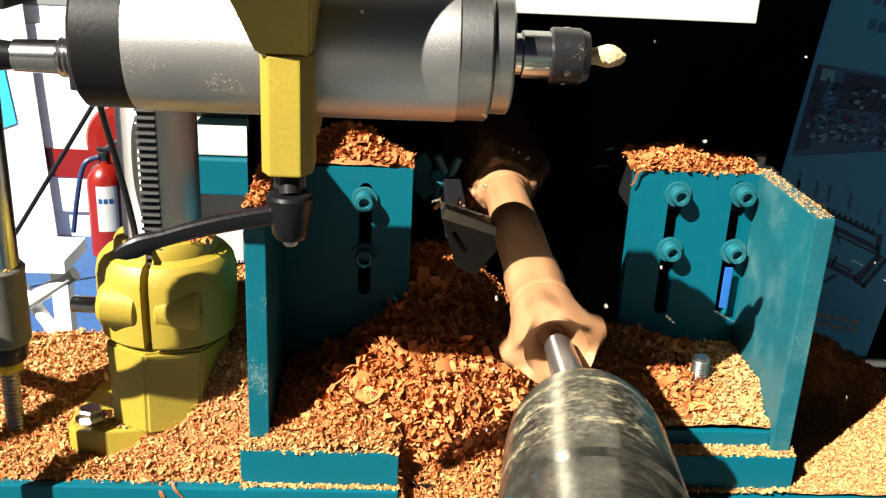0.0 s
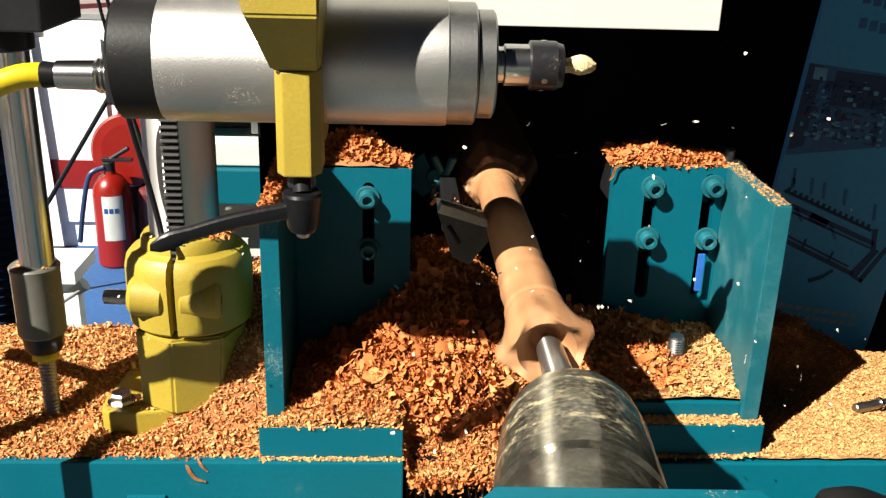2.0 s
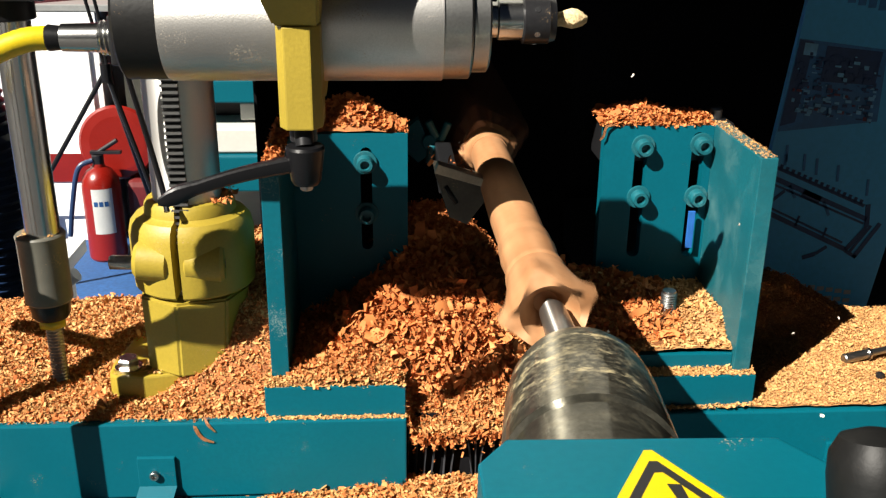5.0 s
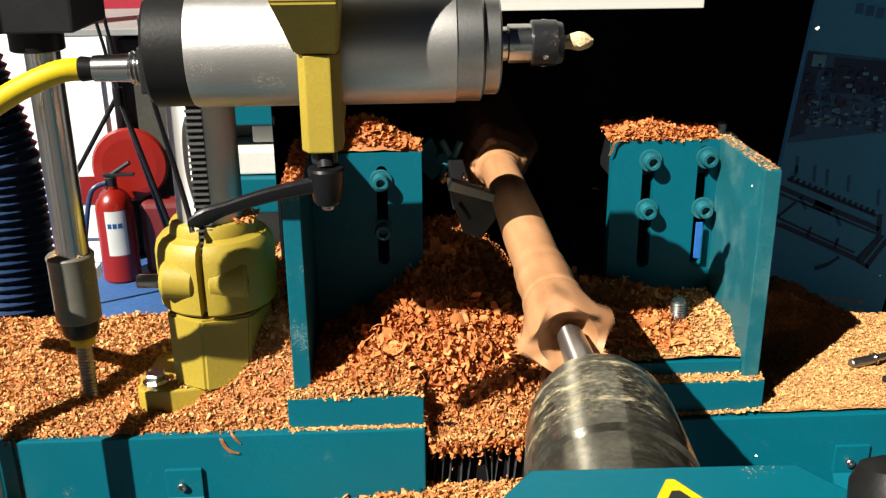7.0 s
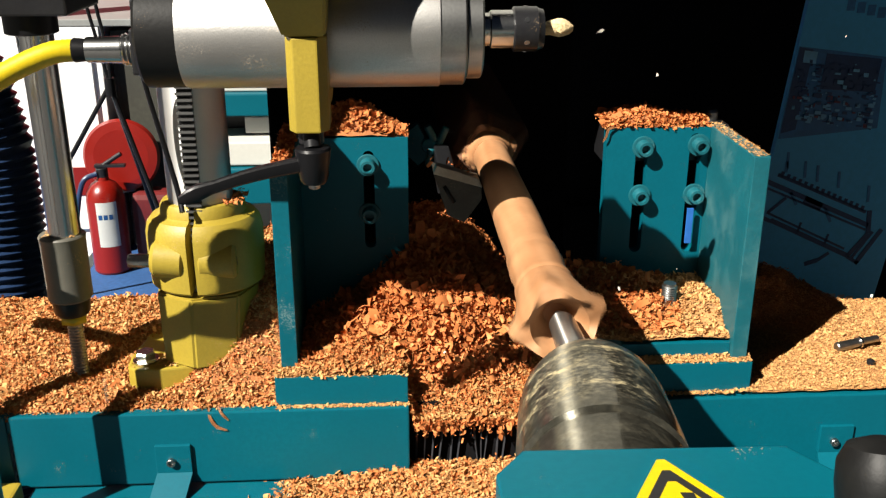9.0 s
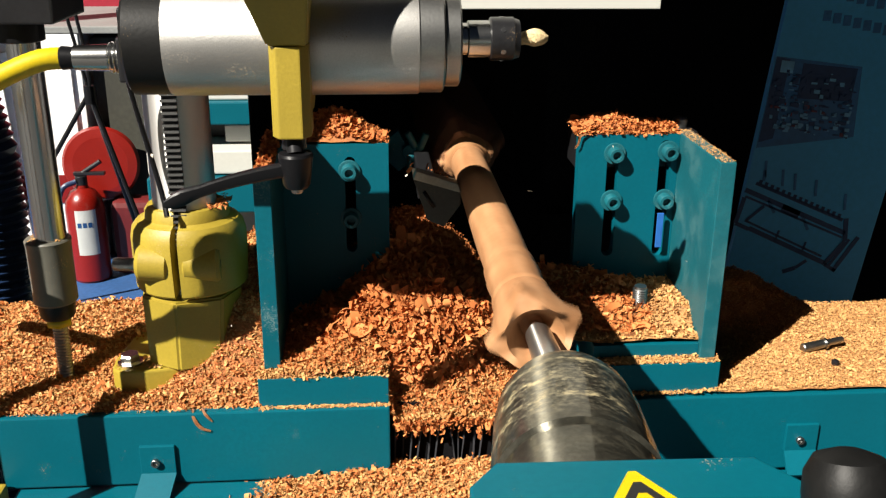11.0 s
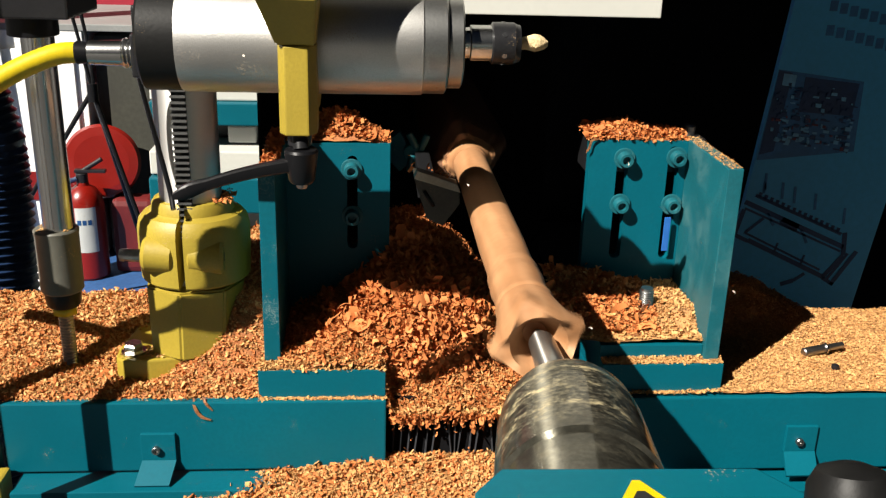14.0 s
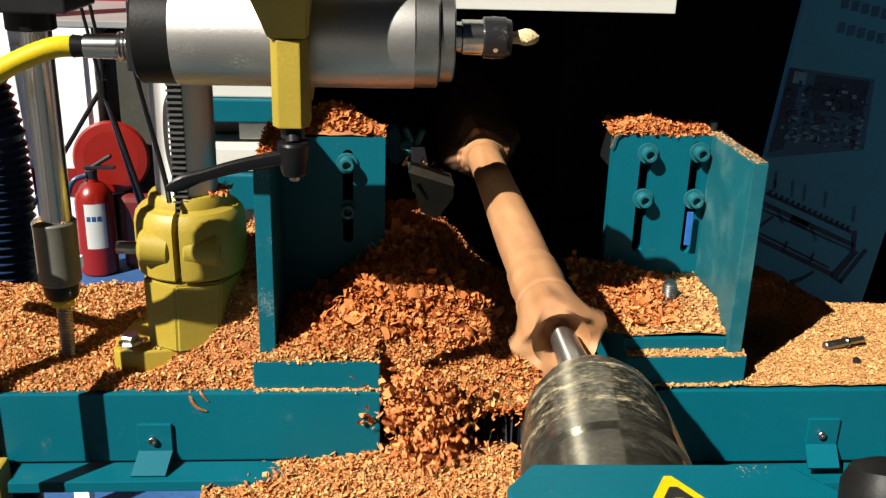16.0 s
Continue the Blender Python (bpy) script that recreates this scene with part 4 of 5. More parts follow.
def h_heap(x, y):
    """The heap between the brackets: a long bank that falls to the front."""
    ridge = np.exp(-((x - 0.012) / 0.070) ** 2) * 0.85 + 0.15 * smooth(x, -0.127, -0.09)
    back = np.exp(-((x + 0.010) / 0.085) ** 2)
    z = -0.0625 + 0.066 * ridge * smooth(y, 0.748, 0.822) + 0.040 * back * smooth(y, 0.83, 0.93)
    z = z - 0.025 * np.exp(-((y - 0.790 + 0.15 * (x - 0.01)) / 0.010) ** 2) * np.exp(-((x - 0.03) / 0.05) ** 2)
    z = z + 0.0055 * lumps(x, y)
    fall = smooth(x, -0.030, -0.015) * smooth(-y, -0.790, -0.738)
    return z - 0.050 * fall


def h_right(x, y):
    z = -0.0405 + 0.016 * smooth(-x, -0.235, -0.15) * smooth(y, 0.77, 0.86) + 0.020 * smooth(y, 0.763, 0.800)
    return z + 0.0022 * lumps(x, y, 1.6)


def h_table(x, y):
    drift = smooth(y, 0.845, 0.925) * (0.030 * (1 - smooth(x, 0.400, 0.478)) + 0.040 * (1 - smooth(x, 0.30, 0.43)))
    return -0.0895 + 0.0045 * smooth(y, 0.742, 0.80) + (0.0012 + 0.12 * drift) * lumps(x, y, 2.0) + drift


def h_step(x, y):
    return -0.0595 + 0.0008 * lumps(x, y, 2.5) + 0.002 * smooth(y, 0.745, 0.755)


def h_step_left(x, y):
    return -0.0640 + 0.003 * smooth(y, 0.742, 0.757) + 0.001 * lumps(x, y, 2.5)


def h_tool(x, y):
    return 0.117 - 0.26 * (x - 0.01) + 0 * y


def h_edge(x, y):
    return -0.0935 + 0 * x


def h_cap_left(x, y):
    return 0.1300 + 0.031 * np.exp(-((x + 0.072) / 0.036) ** 2) * np.exp(-((y - 0.895) / 0.015) ** 2) + 0.0015 * lumps(x, y, 2)


def h_cap_right(x, y):
    return 0.1380 + 0.008 * np.exp(-((x - 0.208) / 0.028) ** 2) * smooth(y, 0.866, 0.880) + 0.005 * smooth(y, 0.866, 0.88) + 0.0012 * lumps(x, y, 2)


def h_side_right(x, y):
    return 0.1396 + 0.0006 * lumps(x, y, 4)


def h_side_left(x, y):
    return 0.1300 + 0.009 * smooth(y, 0.77, 0.87) + 0.002 * lumps(x, y, 3)


def h_ledge(x, y):
    top = np.exp(-((x + 0.05) / 0.10) ** 2) + np.exp(-((x - 0.06) / 0.05) ** 2)
    return -0.1825 + 0.020 * np.clip(top, 0, 1) * smooth(y, 0.655, 0.715) + 0.002 * lumps(x, y, 2)


def chips_mesh(centres, sizes, curl, rnd, normal_up=0.5, aspect=(0.18, 0.62), pts=4):
    """Many curled strips in one mesh: each a bent ribbon."""
    n = len(centres)
    length = sizes
    width = sizes * rnd.uniform(*aspect, n)
    bend = rnd.normal(0, curl, n)
    u = np.linspace(-0.5, 0.5, pts)
    ang = bend[:, None] * u[None, :]
    small = np.abs(bend) < 0.05
    rad = length / np.where(small, 0.05, bend)
    px = np.where(small[:, None], length[:, None] * u[None, :], rad[:, None] * np.sin(ang))
    pz = np.where(small[:, None], 0.0, rad[:, None] * (1 - np.cos(ang)))
    taper = 1 - 0.5 * np.abs(u) * 2 * rnd.uniform(0, 1, n)[:, None]
    twist = rnd.normal(0, 0.25, n)[:, None] * u[None, :]
    a = np.stack([px, -0.5 * width[:, None] * taper, pz - width[:, None] * twist], -1)
    b = np.stack([px, 0.5 * width[:, None] * taper, pz + width[:, None] * twist], -1)
    v = np.stack([a, b], 2).reshape(n, pts * 2, 3)
    yaw = rnd.uniform(0, TAU, n)
    tilt, lean = rnd.normal(0, normal_up, n), rnd.normal(0, normal_up, n)
    cy, sy, ct, st, cl, sl = np.cos(yaw), np.sin(yaw), np.cos(tilt), np.sin(tilt), np.cos(lean), np.sin(lean)
    z0 = 0 * yaw
    o1 = z0 + 1
    rz = np.stack([cy, -sy, z0, sy, cy, z0, z0, z0, o1], -1).reshape(n, 3, 3)
    ry = np.stack([ct, z0, st, z0, o1, z0, -st, z0, ct], -1).reshape(n, 3, 3)
    rx = np.stack([o1, z0, z0, z0, cl, -sl, z0, sl, cl], -1).reshape(n, 3, 3)
    v = np.einsum("nij,nkj->nki", rz @ ry @ rx, v) + centres[:, None, :]
    quad = np.array([[2 * k, 2 * k + 2, 2 * k + 3, 2 * k + 1] for k in range(pts - 1)])
    f = (np.arange(n)[:, None, None] * (pts * 2) + quad[None]).reshape(-1, 4)
    return v.reshape(-1, 3), f


def mesh_from(name, v, f, mat):
    me = bpy.data.meshes.new(name)
    me.vertices.add(len(v))
    me.vertices.foreach_set("co", v.astype(np.float32).ravel())
    me.loops.add(f.size)
    me.loops.foreach_set("vertex_index", f.astype(np.int32).ravel())
    me.polygons.add(len(f))
    me.polygons.foreach_set("loop_start", np.arange(0, f.size, 4, dtype=np.int32))
    me.update(calc_edges=True)
    me.materials.append(mat)
    return me


def mound(name, parent, x0, x1, y0, y1, h, mat, step=0.003):
    nx, ny = max(3, int((x1 - x0) / step)), max(3, int((y1 - y0) / step))
    gx, gy = np.meshgrid(np.linspace(x0, x1, nx), np.linspace(y0, y1, ny), indexing="ij")
    v = np.stack([gx, gy, h(gx, gy) - 0.0012], -1).reshape(-1, 3)
    i = np.arange(nx * ny).reshape(nx, ny)
    f = np.stack([i[:-1, :-1], i[1:, :-1], i[1:, 1:], i[:-1, 1:]], -1).reshape(-1, 4)
    ob = new(name, mesh_from(name, v, f, mat))
    ob.parent = parent
    return tagged(ob, kind="stuff")


def sprinkle(parent, x0, x1, y0, y1, h, n, size, curl, mat, lift=0.002, up=0.55, seed=1, name="shavings", label="", aspect=(0.18, 0.62)):
    r = np.random.default_rng(seed)
    x, y = r.uniform(x0, x1, n), r.uniform(y0, y1, n)
    s = r.lognormal(math.log(size), 0.38, n)
    c = np.stack([x, y, h(x, y) + np.abs(r.normal(0, lift, n))], -1)
    v, f = chips_mesh(c, s, curl, r, up, aspect, 6 if size > 0.006 else 4)
    ob = new(name, mesh_from(name, v, f, mat))
    ob.parent = parent
    return tagged(ob, label, kind="stuff")


def pile(name, label):
    return tagged(new(name), label, "wood shavings", kind="stuff")


p = pile("shavings_pile", "reddish wood shavings spread over the long slide table")
mound("packed_layer", p, -0.78, -0.1425, 0.738, 0.936, h_left, MOUND)
sprinkle(p, -0.52, -0.1430, 0.7375, 0.93, h_left, 18000, 0.0035, 1.6, CHIP, 0.0018, 0.6, 11)
sprinkle(p, -0.52, -0.1430, 0.7375, 0.93, h_left, 32000, 0.0032, 1.4, SAWDUST, 0.0018, 0.6, 12, "pale_shavings")
LEFT.append(p)

p = pile("shavings_heap", "tall heap of curled reddish shavings between the brackets")
mound("packed_layer", p, -0.1255, -0.0236, 0.7432, 0.950, h_heap, MOUND)
mound("gap_layer", p, -0.0236, 0.150, 0.7385, 0.950, h_heap, MOUND)
sprinkle(p, -0.1250, 0.140, 0.744, 0.93, h_heap, 19000, 0.0050, 2.8, CHIP, 0.0034, 0.85, 21)
sprinkle(p, -0.1250, 0.140, 0.744, 0.93, h_heap, 26000, 0.0026, 1.6, CHIP, 0.0030, 0.8, 27, "fine_shavings")
sprinkle(p, -0.0900, 0.100, 0.775, 0.88, h_heap, 2600, 0.0140, 3.6, CHIP, 0.0045, 0.9, 22, "long_curls", "", (0.14, 0.40))
sprinkle(p, -0.0230, 0.130, 0.7385, 0.792, h_heap, 9000, 0.0040, 1.5, SAWDUST, 0.0020, 0.6, 23, "pale_shavings")
sprinkle(p, -0.1250, -0.0230, 0.7440, 0.785, h_heap, 5000, 0.0040, 1.5, SAWDUST, 0.0020, 0.6, 25, "front_shavings")
sprinkle(p, -0.1470, -0.0230, 0.7362, 0.7415, h_edge, 700, 0.0022, 0.9, SAWDUST, 0.0005, 0.4, 26, "edge_dust")
mound("step_layer", p, -0.1465, -0.0236, 0.7425, 0.758, h_step_left, MOUND_PALE)
sprinkle(p, -0.1465, -0.0240, 0.7430, 0.760, h_step_left, 2600, 0.0034, 1.2, SAWDUST, 0.0012, 0.5, 24, "step_dust")
# fringe that hangs from the front edge of the heap
r = np.random.default_rng(31)
n = 900
x = r.uniform(-0.020, 0.150, n)
c = np.stack([x, 0.7385 + r.normal(0, 0.0025, n), h_heap(x, 0 * x + 0.739) - np.abs(r.normal(0, 0.0045, n)) * (1 + np.sin(x * 700))], -1)
v, f = chips_mesh(c, r.lognormal(math.log(0.0055), 0.35, n), 1.2, r, 1.4)
ob = new("fringe", mesh_from("fringe", v, f, CHIP))
ob.parent = p
tagged(ob, kind="stuff")
LEFT.append(p)

p = pile("shavings_cap", "heap of shavings on top of the bracket plate")
mound("packed_layer", p, -0.1250, -0.0185, 0.874, 0.925, h_cap_left, MOUND)
sprinkle(p, -0.1250, -0.0185, 0.8765, 0.925, h_cap_left, 2600, 0.0052, 1.8, CHIP, 0.0018, 0.65, 41)
sprinkle(p, -0.1412, -0.1262, 0.758, 0.885, h_side_left, 1100, 0.0045, 1.5, CHIP, 0.0025, 0.6, 42, "edge_shavings")
LEFT.append(p)

p = pile("cutter_shavings", "fresh shavings caught on the turning tool")
sprinkle(p, -0.002, 0.046, 0.795, 0.835, h_tool, 26, 0.0045, 2.4, CHIP, 0.0040, 1.0, 45)
LEFT.append(p)

p = pile("clamp_dust", "loose shavings lying on the yellow clamp and the grey collar")
sprinkle(p, -0.187, -0.170, 0.780, 0.830, lambda x, y: 0.0935 + 0 * x, 110, 0.0038, 1.4, CHIP, 0.0010, 0.5, 46)
sprinkle(p, -0.284, -0.195, 0.768, 0.795, lambda x, y: -0.0628 + 0 * x, 320, 0.0034, 1.3, SAWDUST, 0.0008, 0.4, 47, "flange_shavings")
sprinkle(p, -0.355, -0.326, 0.784, 0.811, lambda x, y: 0.0628 + 0 * x, 150, 0.0026, 1.0, SAWDUST, 0.0005, 0.3, 48, "collar_dust")
LEFT.append(p)

p = pile("shavings_cap", "thin heap of shavings on top of the bracket plate")
mound("packed_layer", p, 0.1700, 0.2760, 0.8685, 0.915, h_cap_right, MOUND)
sprinkle(p, 0.1660, 0.2760, 0.8675, 0.912, h_cap_right, 2400, 0.0046, 1.6, CHIP, 0.0014, 0.6, 51)
sprinkle(p, 0.2768, 0.2912, 0.7500, 0.882, h_side_right, 1500, 0.0012, 0.8, SAWDUST, 0.0006, 0.4, 52, "edge_dust")
RIGHT.append(p)

p = pile("shavings_patch", "shavings and sawdust on the bracket foot plate")
mound("packed_layer", p, 0.1300, 0.2763, 0.7560, 0.8675, h_right, MOUND_PALE)
sprinkle(p, 0.1300, 0.2760, 0.7565, 0.867, h_right, 5200, 0.0038, 1.4, SAWDUST, 0.0012, 0.5, 61)
sprinkle(p, 0.1300, 0.2350, 0.770, 0.867, h_right, 2600, 0.0065, 2.2, CHIP, 0.0030, 0.7, 62, "curled_shavings")
mound("step_layer", p, 0.1725, 0.2950, 0.7425, 0.754, h_step, MOUND_PALE)
sprinkle(p, 0.1725, 0.2950, 0.7425, 0.754, h_step, 1600, 0.0022, 0.9, SAWDUST, 0.0006, 0.4, 63, "step_dust")
RIGHT.append(p)

p = pile("sawdust_layer", "pale sawdust lying over the right slide table")
mound("packed_layer", p, 0.2960, 0.86, 0.7375, 0.936, h_table, MOUND_PALE)
sprinkle(p, 0.2960, 0.60, 0.7375, 0.936, h_table, 42000, 0.0021, 0.9, SAWDUST, 0.0007, 0.4, 71)
sprinkle(p, 0.1725, 0.2960, 0.7365, 0.7425, h_table, 700, 0.0024, 0.9, SAWDUST, 0.0006, 0.4, 72, "edge_dust")
RIGHT.append(p)

p = pile("ledge_shavings", "shavings fallen on the ledge under the front panel")
mound("packed_layer", p, -0.22, 0.17, 0.655, 0.750, h_ledge, MOUND_PALE)
sprinkle(p, -0.22, 0.16, 0.655, 0.748, h_ledge, 9000, 0.0040, 1.6, SAWDUST, 0.0016, 0.6, 81)
sprinkle(p, -0.22, 0.16, 0.655, 0.748, h_ledge, 3600, 0.0050, 2.0, CHIP, 0.0020, 0.6, 82, "curled_shavings")
MIDDLE.append(p)


def curl(name, label, ctrl, width, group_list):
    """One long curled shaving."""
    bm = B()
    pts = spline(ctrl, 26)
    rows = []
    for i, q in enumerate(pts):
        t = (pts[min(i + 1, 25)] - pts[max(i - 1, 0)]).normalized()
        s = t.cross(Vector((0.2, -0.9, 0.35))).normalized()
        w = width * (0.35 + 0.65 * math.sin(math.pi * min(1, max(0, (i + 1.5) / 28)))) 
        rows.append((bm.verts.new(q + s * w), bm.verts.new(q - s * w)))
    for a, b in zip(rows, rows[1:]):
        bm.faces.new((a[0], b[0], b[1], a[1])).smooth = True
    g = bmesh.ops.solidify(bm, geom=bm.faces[:], thickness=0.0005)
    ob = tagged(part(name, bm, CURL), label, "wood shaving", "long shavings")
    group_list.append(ob)


CURL = material("long wood shaving", (0.409, 0.172, 0.066), 0.6, fine=500, coarse=60, vary=0.15, bump=0.2)
curl("long_shaving", "long curled reddish shaving on the sawdust", [(0.209, 0.776, -0.034), (0.224, 0.790, -0.022), (0.2345, 0.800, -0.026), (0.233, 0.786, -0.036), (0.222, 0.775, -0.0405)], 0.0055, RIGHT)
curl("long_shaving", "curled shaving lying at the foot plate edge", [(0.222, 0.768, -0.0385), (0.213, 0.764, -0.040), (0.2065, 0.7615, -0.0415), (0.204, 0.7600, -0.043)], 0.0045, RIGHT)
curl("long_shaving", "dark curled shaving hanging over the panel edge", [(-0.209, 0.738, -0.091), (-0.2075, 0.7325, -0.0985), (-0.202, 0.7318, -0.108), (-0.1925, 0.7322, -0.1125)], 0.0016, LEFT)
curl("long_shaving", "short shaving hanging over the panel edge", [(-0.2005, 0.738, -0.090), (-0.1965, 0.7328, -0.095), (-0.1905, 0.7325, -0.1025)], 0.0013, LEFT)
curl("long_shaving", "thin shaving hanging from the bracket corner", [(0.1800, 0.866, 0.1400), (0.1715, 0.864, 0.1385), (0.1690, 0.864, 0.1300), (0.1660, 0.864, 0.1255)], 0.0014, RIGHT)


def loose_pin():
    s = thing("loose_pin", "loose grey steel pin lying in the sawdust", "pin")
    a, b = Vector((0.4085, 0.8055, -0.0795)), Vector((0.4490, 0.8170, -0.0775))
    part("shank", lathe(B(), a, b - a, [(0, 0.0040), (0.001, 0.0050), (0.030, 0.0046), (0.0302, 0.0030), (0.0305, 0.0038), (0.052, 0.0034)], 16), STEEL_DULL, s)
    part("clip", lathe(B(), a + (b - a) * 0.66, b - a, [(0, 0.0062), (0.0022, 0.0062)], 16), STEEL, s)
    return s


def loose_nut():
    return tagged(part("loose_nut", lathe(B(), (0.4330, 0.7800, -0.0860), (0.1, 0, 1), [(0, 0.0042), (0.004, 0.0042), (0.0052, 0.0025)], 8), BLACK_STEEL), "small dark nut lying in the sawdust", "nut")


RIGHT += [loose_pin(), loose_nut()]


# ---- background ----
def poster_board():
    """A leaning display board with a pale blue print of two machines."""
    s = thing("poster_board", "leaning display board with blue printed machine pictures", "poster")
    y = 2.42

    def flat(name, pts, mat, parent, k):
        return part(name, prism(B(), pts, "y", y - 0.0012 * k, y - 0.0012 * k + 0.001), mat, parent)

    o = [(1.035, 0.42), (1.45, 0.42), (1.282, -0.80), (0.905, -0.80)]
    board = part("board", prism(B(), o, "y", y, y + 0.02), POSTER, s)

    def picture(x0, z0, w, h, n, seed):
        q = random.Random(seed)
        for k in range(n):
            a, b = q.random(), q.random()
            ww, hh = w * q.uniform(0.015, 0.075), h * q.uniform(0.015, 0.065)
            u = x0 + a * (w - ww)
            v = z0 + b * (h - hh) - 0.11 * (u - x0)
            dark = 0.85 if b > 0.45 else 0.5
            m = POSTER_DARK if q.random() < dark else (POSTER_PALE if q.random() < 0.8 else POSTER_RED)
            flat("print_patch", [(u, v), (u + ww, v - 0.1 * ww), (u + ww * 1.02, v + hh - 0.1 * ww), (u + ww * 0.02, v + hh)], m, board, 1.6 + k * 0.02)

    flat("print_photo", [(0.968, -0.240), (1.228, -0.214), (1.223, -0.030), (0.993, -0.002)], POSTER_MID, board, 0.6)
    flat("print_shade", [(0.972, -0.225), (1.010, -0.215), (1.030, -0.010), (0.994, -0.004)], POSTER_DARK, board, 1.2)
    flat("print_shade", [(1.060, -0.110), (1.205, -0.120), (1.212, -0.035), (1.066, -0.020)], POSTER_DARK, board, 1.2)
    flat("print_sheet", [(1.006, -0.042), (1.040, -0.046), (1.042, -0.016), (1.008, -0.012)], POSTER_PALE, board, 1.4)
    picture(0.990, -0.195, 0.225, 0.165, 230, 5)

    # drawing of a long machine
    def stroke(a, b, w, m=POSTER_DARK, k=1.5):
        a, b = Vector(a), Vector(b)
        n = Vector((-(b - a).y, (b - a).x)).normalized() * w
        flat("print_line", [tuple(a - n), tuple(b - n), tuple(b + n), tuple(a + n)], m, board, k)
    for a, b, w in (((0.980, -0.336), (1.234, -0.444), 0.0045), ((0.953, -0.354), (1.247, -0.482), 0.0065), ((0.955, -0.372), (1.240, -0.494), 0.0030), ((0.975, -0.462), (1.201, -0.568), 0.0065), ((0.962, -0.440), (1.190, -0.548), 0.0030),
                    ((0.953, -0.375), (0.936, -0.447), 0.0060), ((0.936, -0.447), (0.975, -0.465), 0.0055), ((0.965, -0.440), (1.010, -0.400), 0.0040), ((1.244, -0.440), (1.250, -0.505), 0.0065), ((1.250, -0.505), (1.201, -0.571), 0.0060),
                    ((1.286, -0.494), (1.228, -0.592), 0.0060), ((1.262, -0.500), (1.215, -0.575), 0.0040), ((1.201, -0.571), (1.235, -0.592), 0.0050), ((1.149, -0.559), (1.120, -0.580), 0.0045), ((1.120, -0.580), (1.085, -0.591), 0.0060),
                    ((1.060, -0.405), (1.110, -0.428), 0.0110), ((1.060, -0.470), (1.052, -0.500), 0.0030), ((1.140, -0.505), (1.132, -0.535), 0.0030)):
        stroke(a, b, w)
    for k in range(15):
        u = 0.990 + 0.0165 * k
        v = -0.340 - 0.00702 * k
        stroke((u, v), (u + 0.004, v + 0.012), 0.0045)
    for u, v in ((1.000, -0.275), (1.050, -0.300), (1.085, -0.312), (1.145, -0.330), (1.232, -0.370)):
        stroke((u, v), (u + 0.003, v - 0.045), 0.0035, POSTER_MID)
    for a, b in (((1.020, -0.385), (1.040, -0.420)), ((1.120, -0.430), (1.140, -0.470)), ((1.000, -0.300), (1.000, -0.330))):
        stroke(a, b, 0.004, POSTER_MID)
    # lettering too small to read
    for row, (z, x0, n) in enumerate(((0.145, 1.10, 7), (0.085, 1.10, 7), (0.21, 1.08, 6))):
        for k in range(n):
            u = x0 + 0.027 * k
            flat("print_bar", [(u, z - 0.006 * k), (u + 0.020, z - 0.006 * k), (u + 0.021, z + 0.026 - 0.006 * k), (u + 0.001, z + 0.026 - 0.006 * k)], POSTER_MID, board, 1)
    for z in (-0.665, -0.69):
        for k in range(10):
            u = 0.985 + 0.026 * k
            flat("print_bar", [(u, z - 0.004 * k), (u + 0.019, z - 0.004 * k), (u + 0.019, z + 0.012 - 0.004 * k), (u, z + 0.012 - 0.004 * k)], LABEL, board, 1)
    part("stand", box(B(), 1.05, 1.10, y + 0.02, y + 0.06, GROUND, 0.2), BLACK_STEEL, s)


poster_board()


def extinguisher():
    s = thing("fire_extinguisher", "red fire extinguisher with a white label", "fire extinguisher")
    x, y = -0.943, 3.0
    bm = B()
    lathe(bm, (x, y, GROUND + 0.008), (0, 0, 1), [(0, 0.054), (0.008, 0.059), (0.240, 0.059), (0.268, 0.054), (0.292, 0.038), (0.303, 0.020), (0.316, 0.017)], 40)
    part("cylinder", bm, RED, s)
    bm = B()
    seg = 16
    a0, a1 = -1.85, -0.75
    rows = []
    for z in (GROUND + 0.105, GROUND + 0.252):
        rows.append([bm.verts.new((x + 0.0596 * math.cos(a0 + (a1 - a0) * k / seg), y + 0.0596 * math.sin(a0 + (a1 - a0) * k / seg), z)) for k in range(seg + 1)])
    for k in range(seg):
        bm.faces.new((rows[0][k], rows[0][k + 1], rows[1][k + 1], rows[1][k]))
    lab = part("label", bm, LABEL, s, "white label with small blue pictures")
    for k in range(3):
        a = -1.65 + 0.27 * k
        bm = B()
        q = [bm.verts.new((x + 0.0602 * math.cos(a + da), y + 0.0602 * math.sin(a + da), GROUND + 0.196 + dz)) for da, dz in ((-0.1, 0), (0.1, 0), (0.1, 0.016), (-0.1, 0.016))]
        bm.faces.new(q)
        part("picture", bm, POSTER_DARK, lab)
    part("valve", rod(B(), (x, y, GROUND + 0.320), (x, y, GROUND + 0.350), 0.018, 20, 0.002), BLACK_STEEL, s)
    part("handle", box(B(), x - 0.02, x + 0.075, y - 0.010, y + 0.010, GROUND + 0.352, GROUND + 0.362, 0.002), BLACK_STEEL, s, "dark squeeze handle")
    part("lever", rod(B(), (x - 0.015, y, GROUND + 0.345), (x + 0.065, y, GROUND + 0.395), 0.007, 12), BLACK_STEEL, s)
    part("nozzle_hose", tube(B(), spline([(x - 0.012, y - 0.015, GROUND + 0.335), (x - 0.055, y - 0.03, GROUND + 0.31), (x - 0.085, y - 0.03, GROUND + 0.20), (x - 0.105, y - 0.03, GROUND + 0.09)], 24), 0.008, 10), RUBBER, s)
    return s


extinguisher()


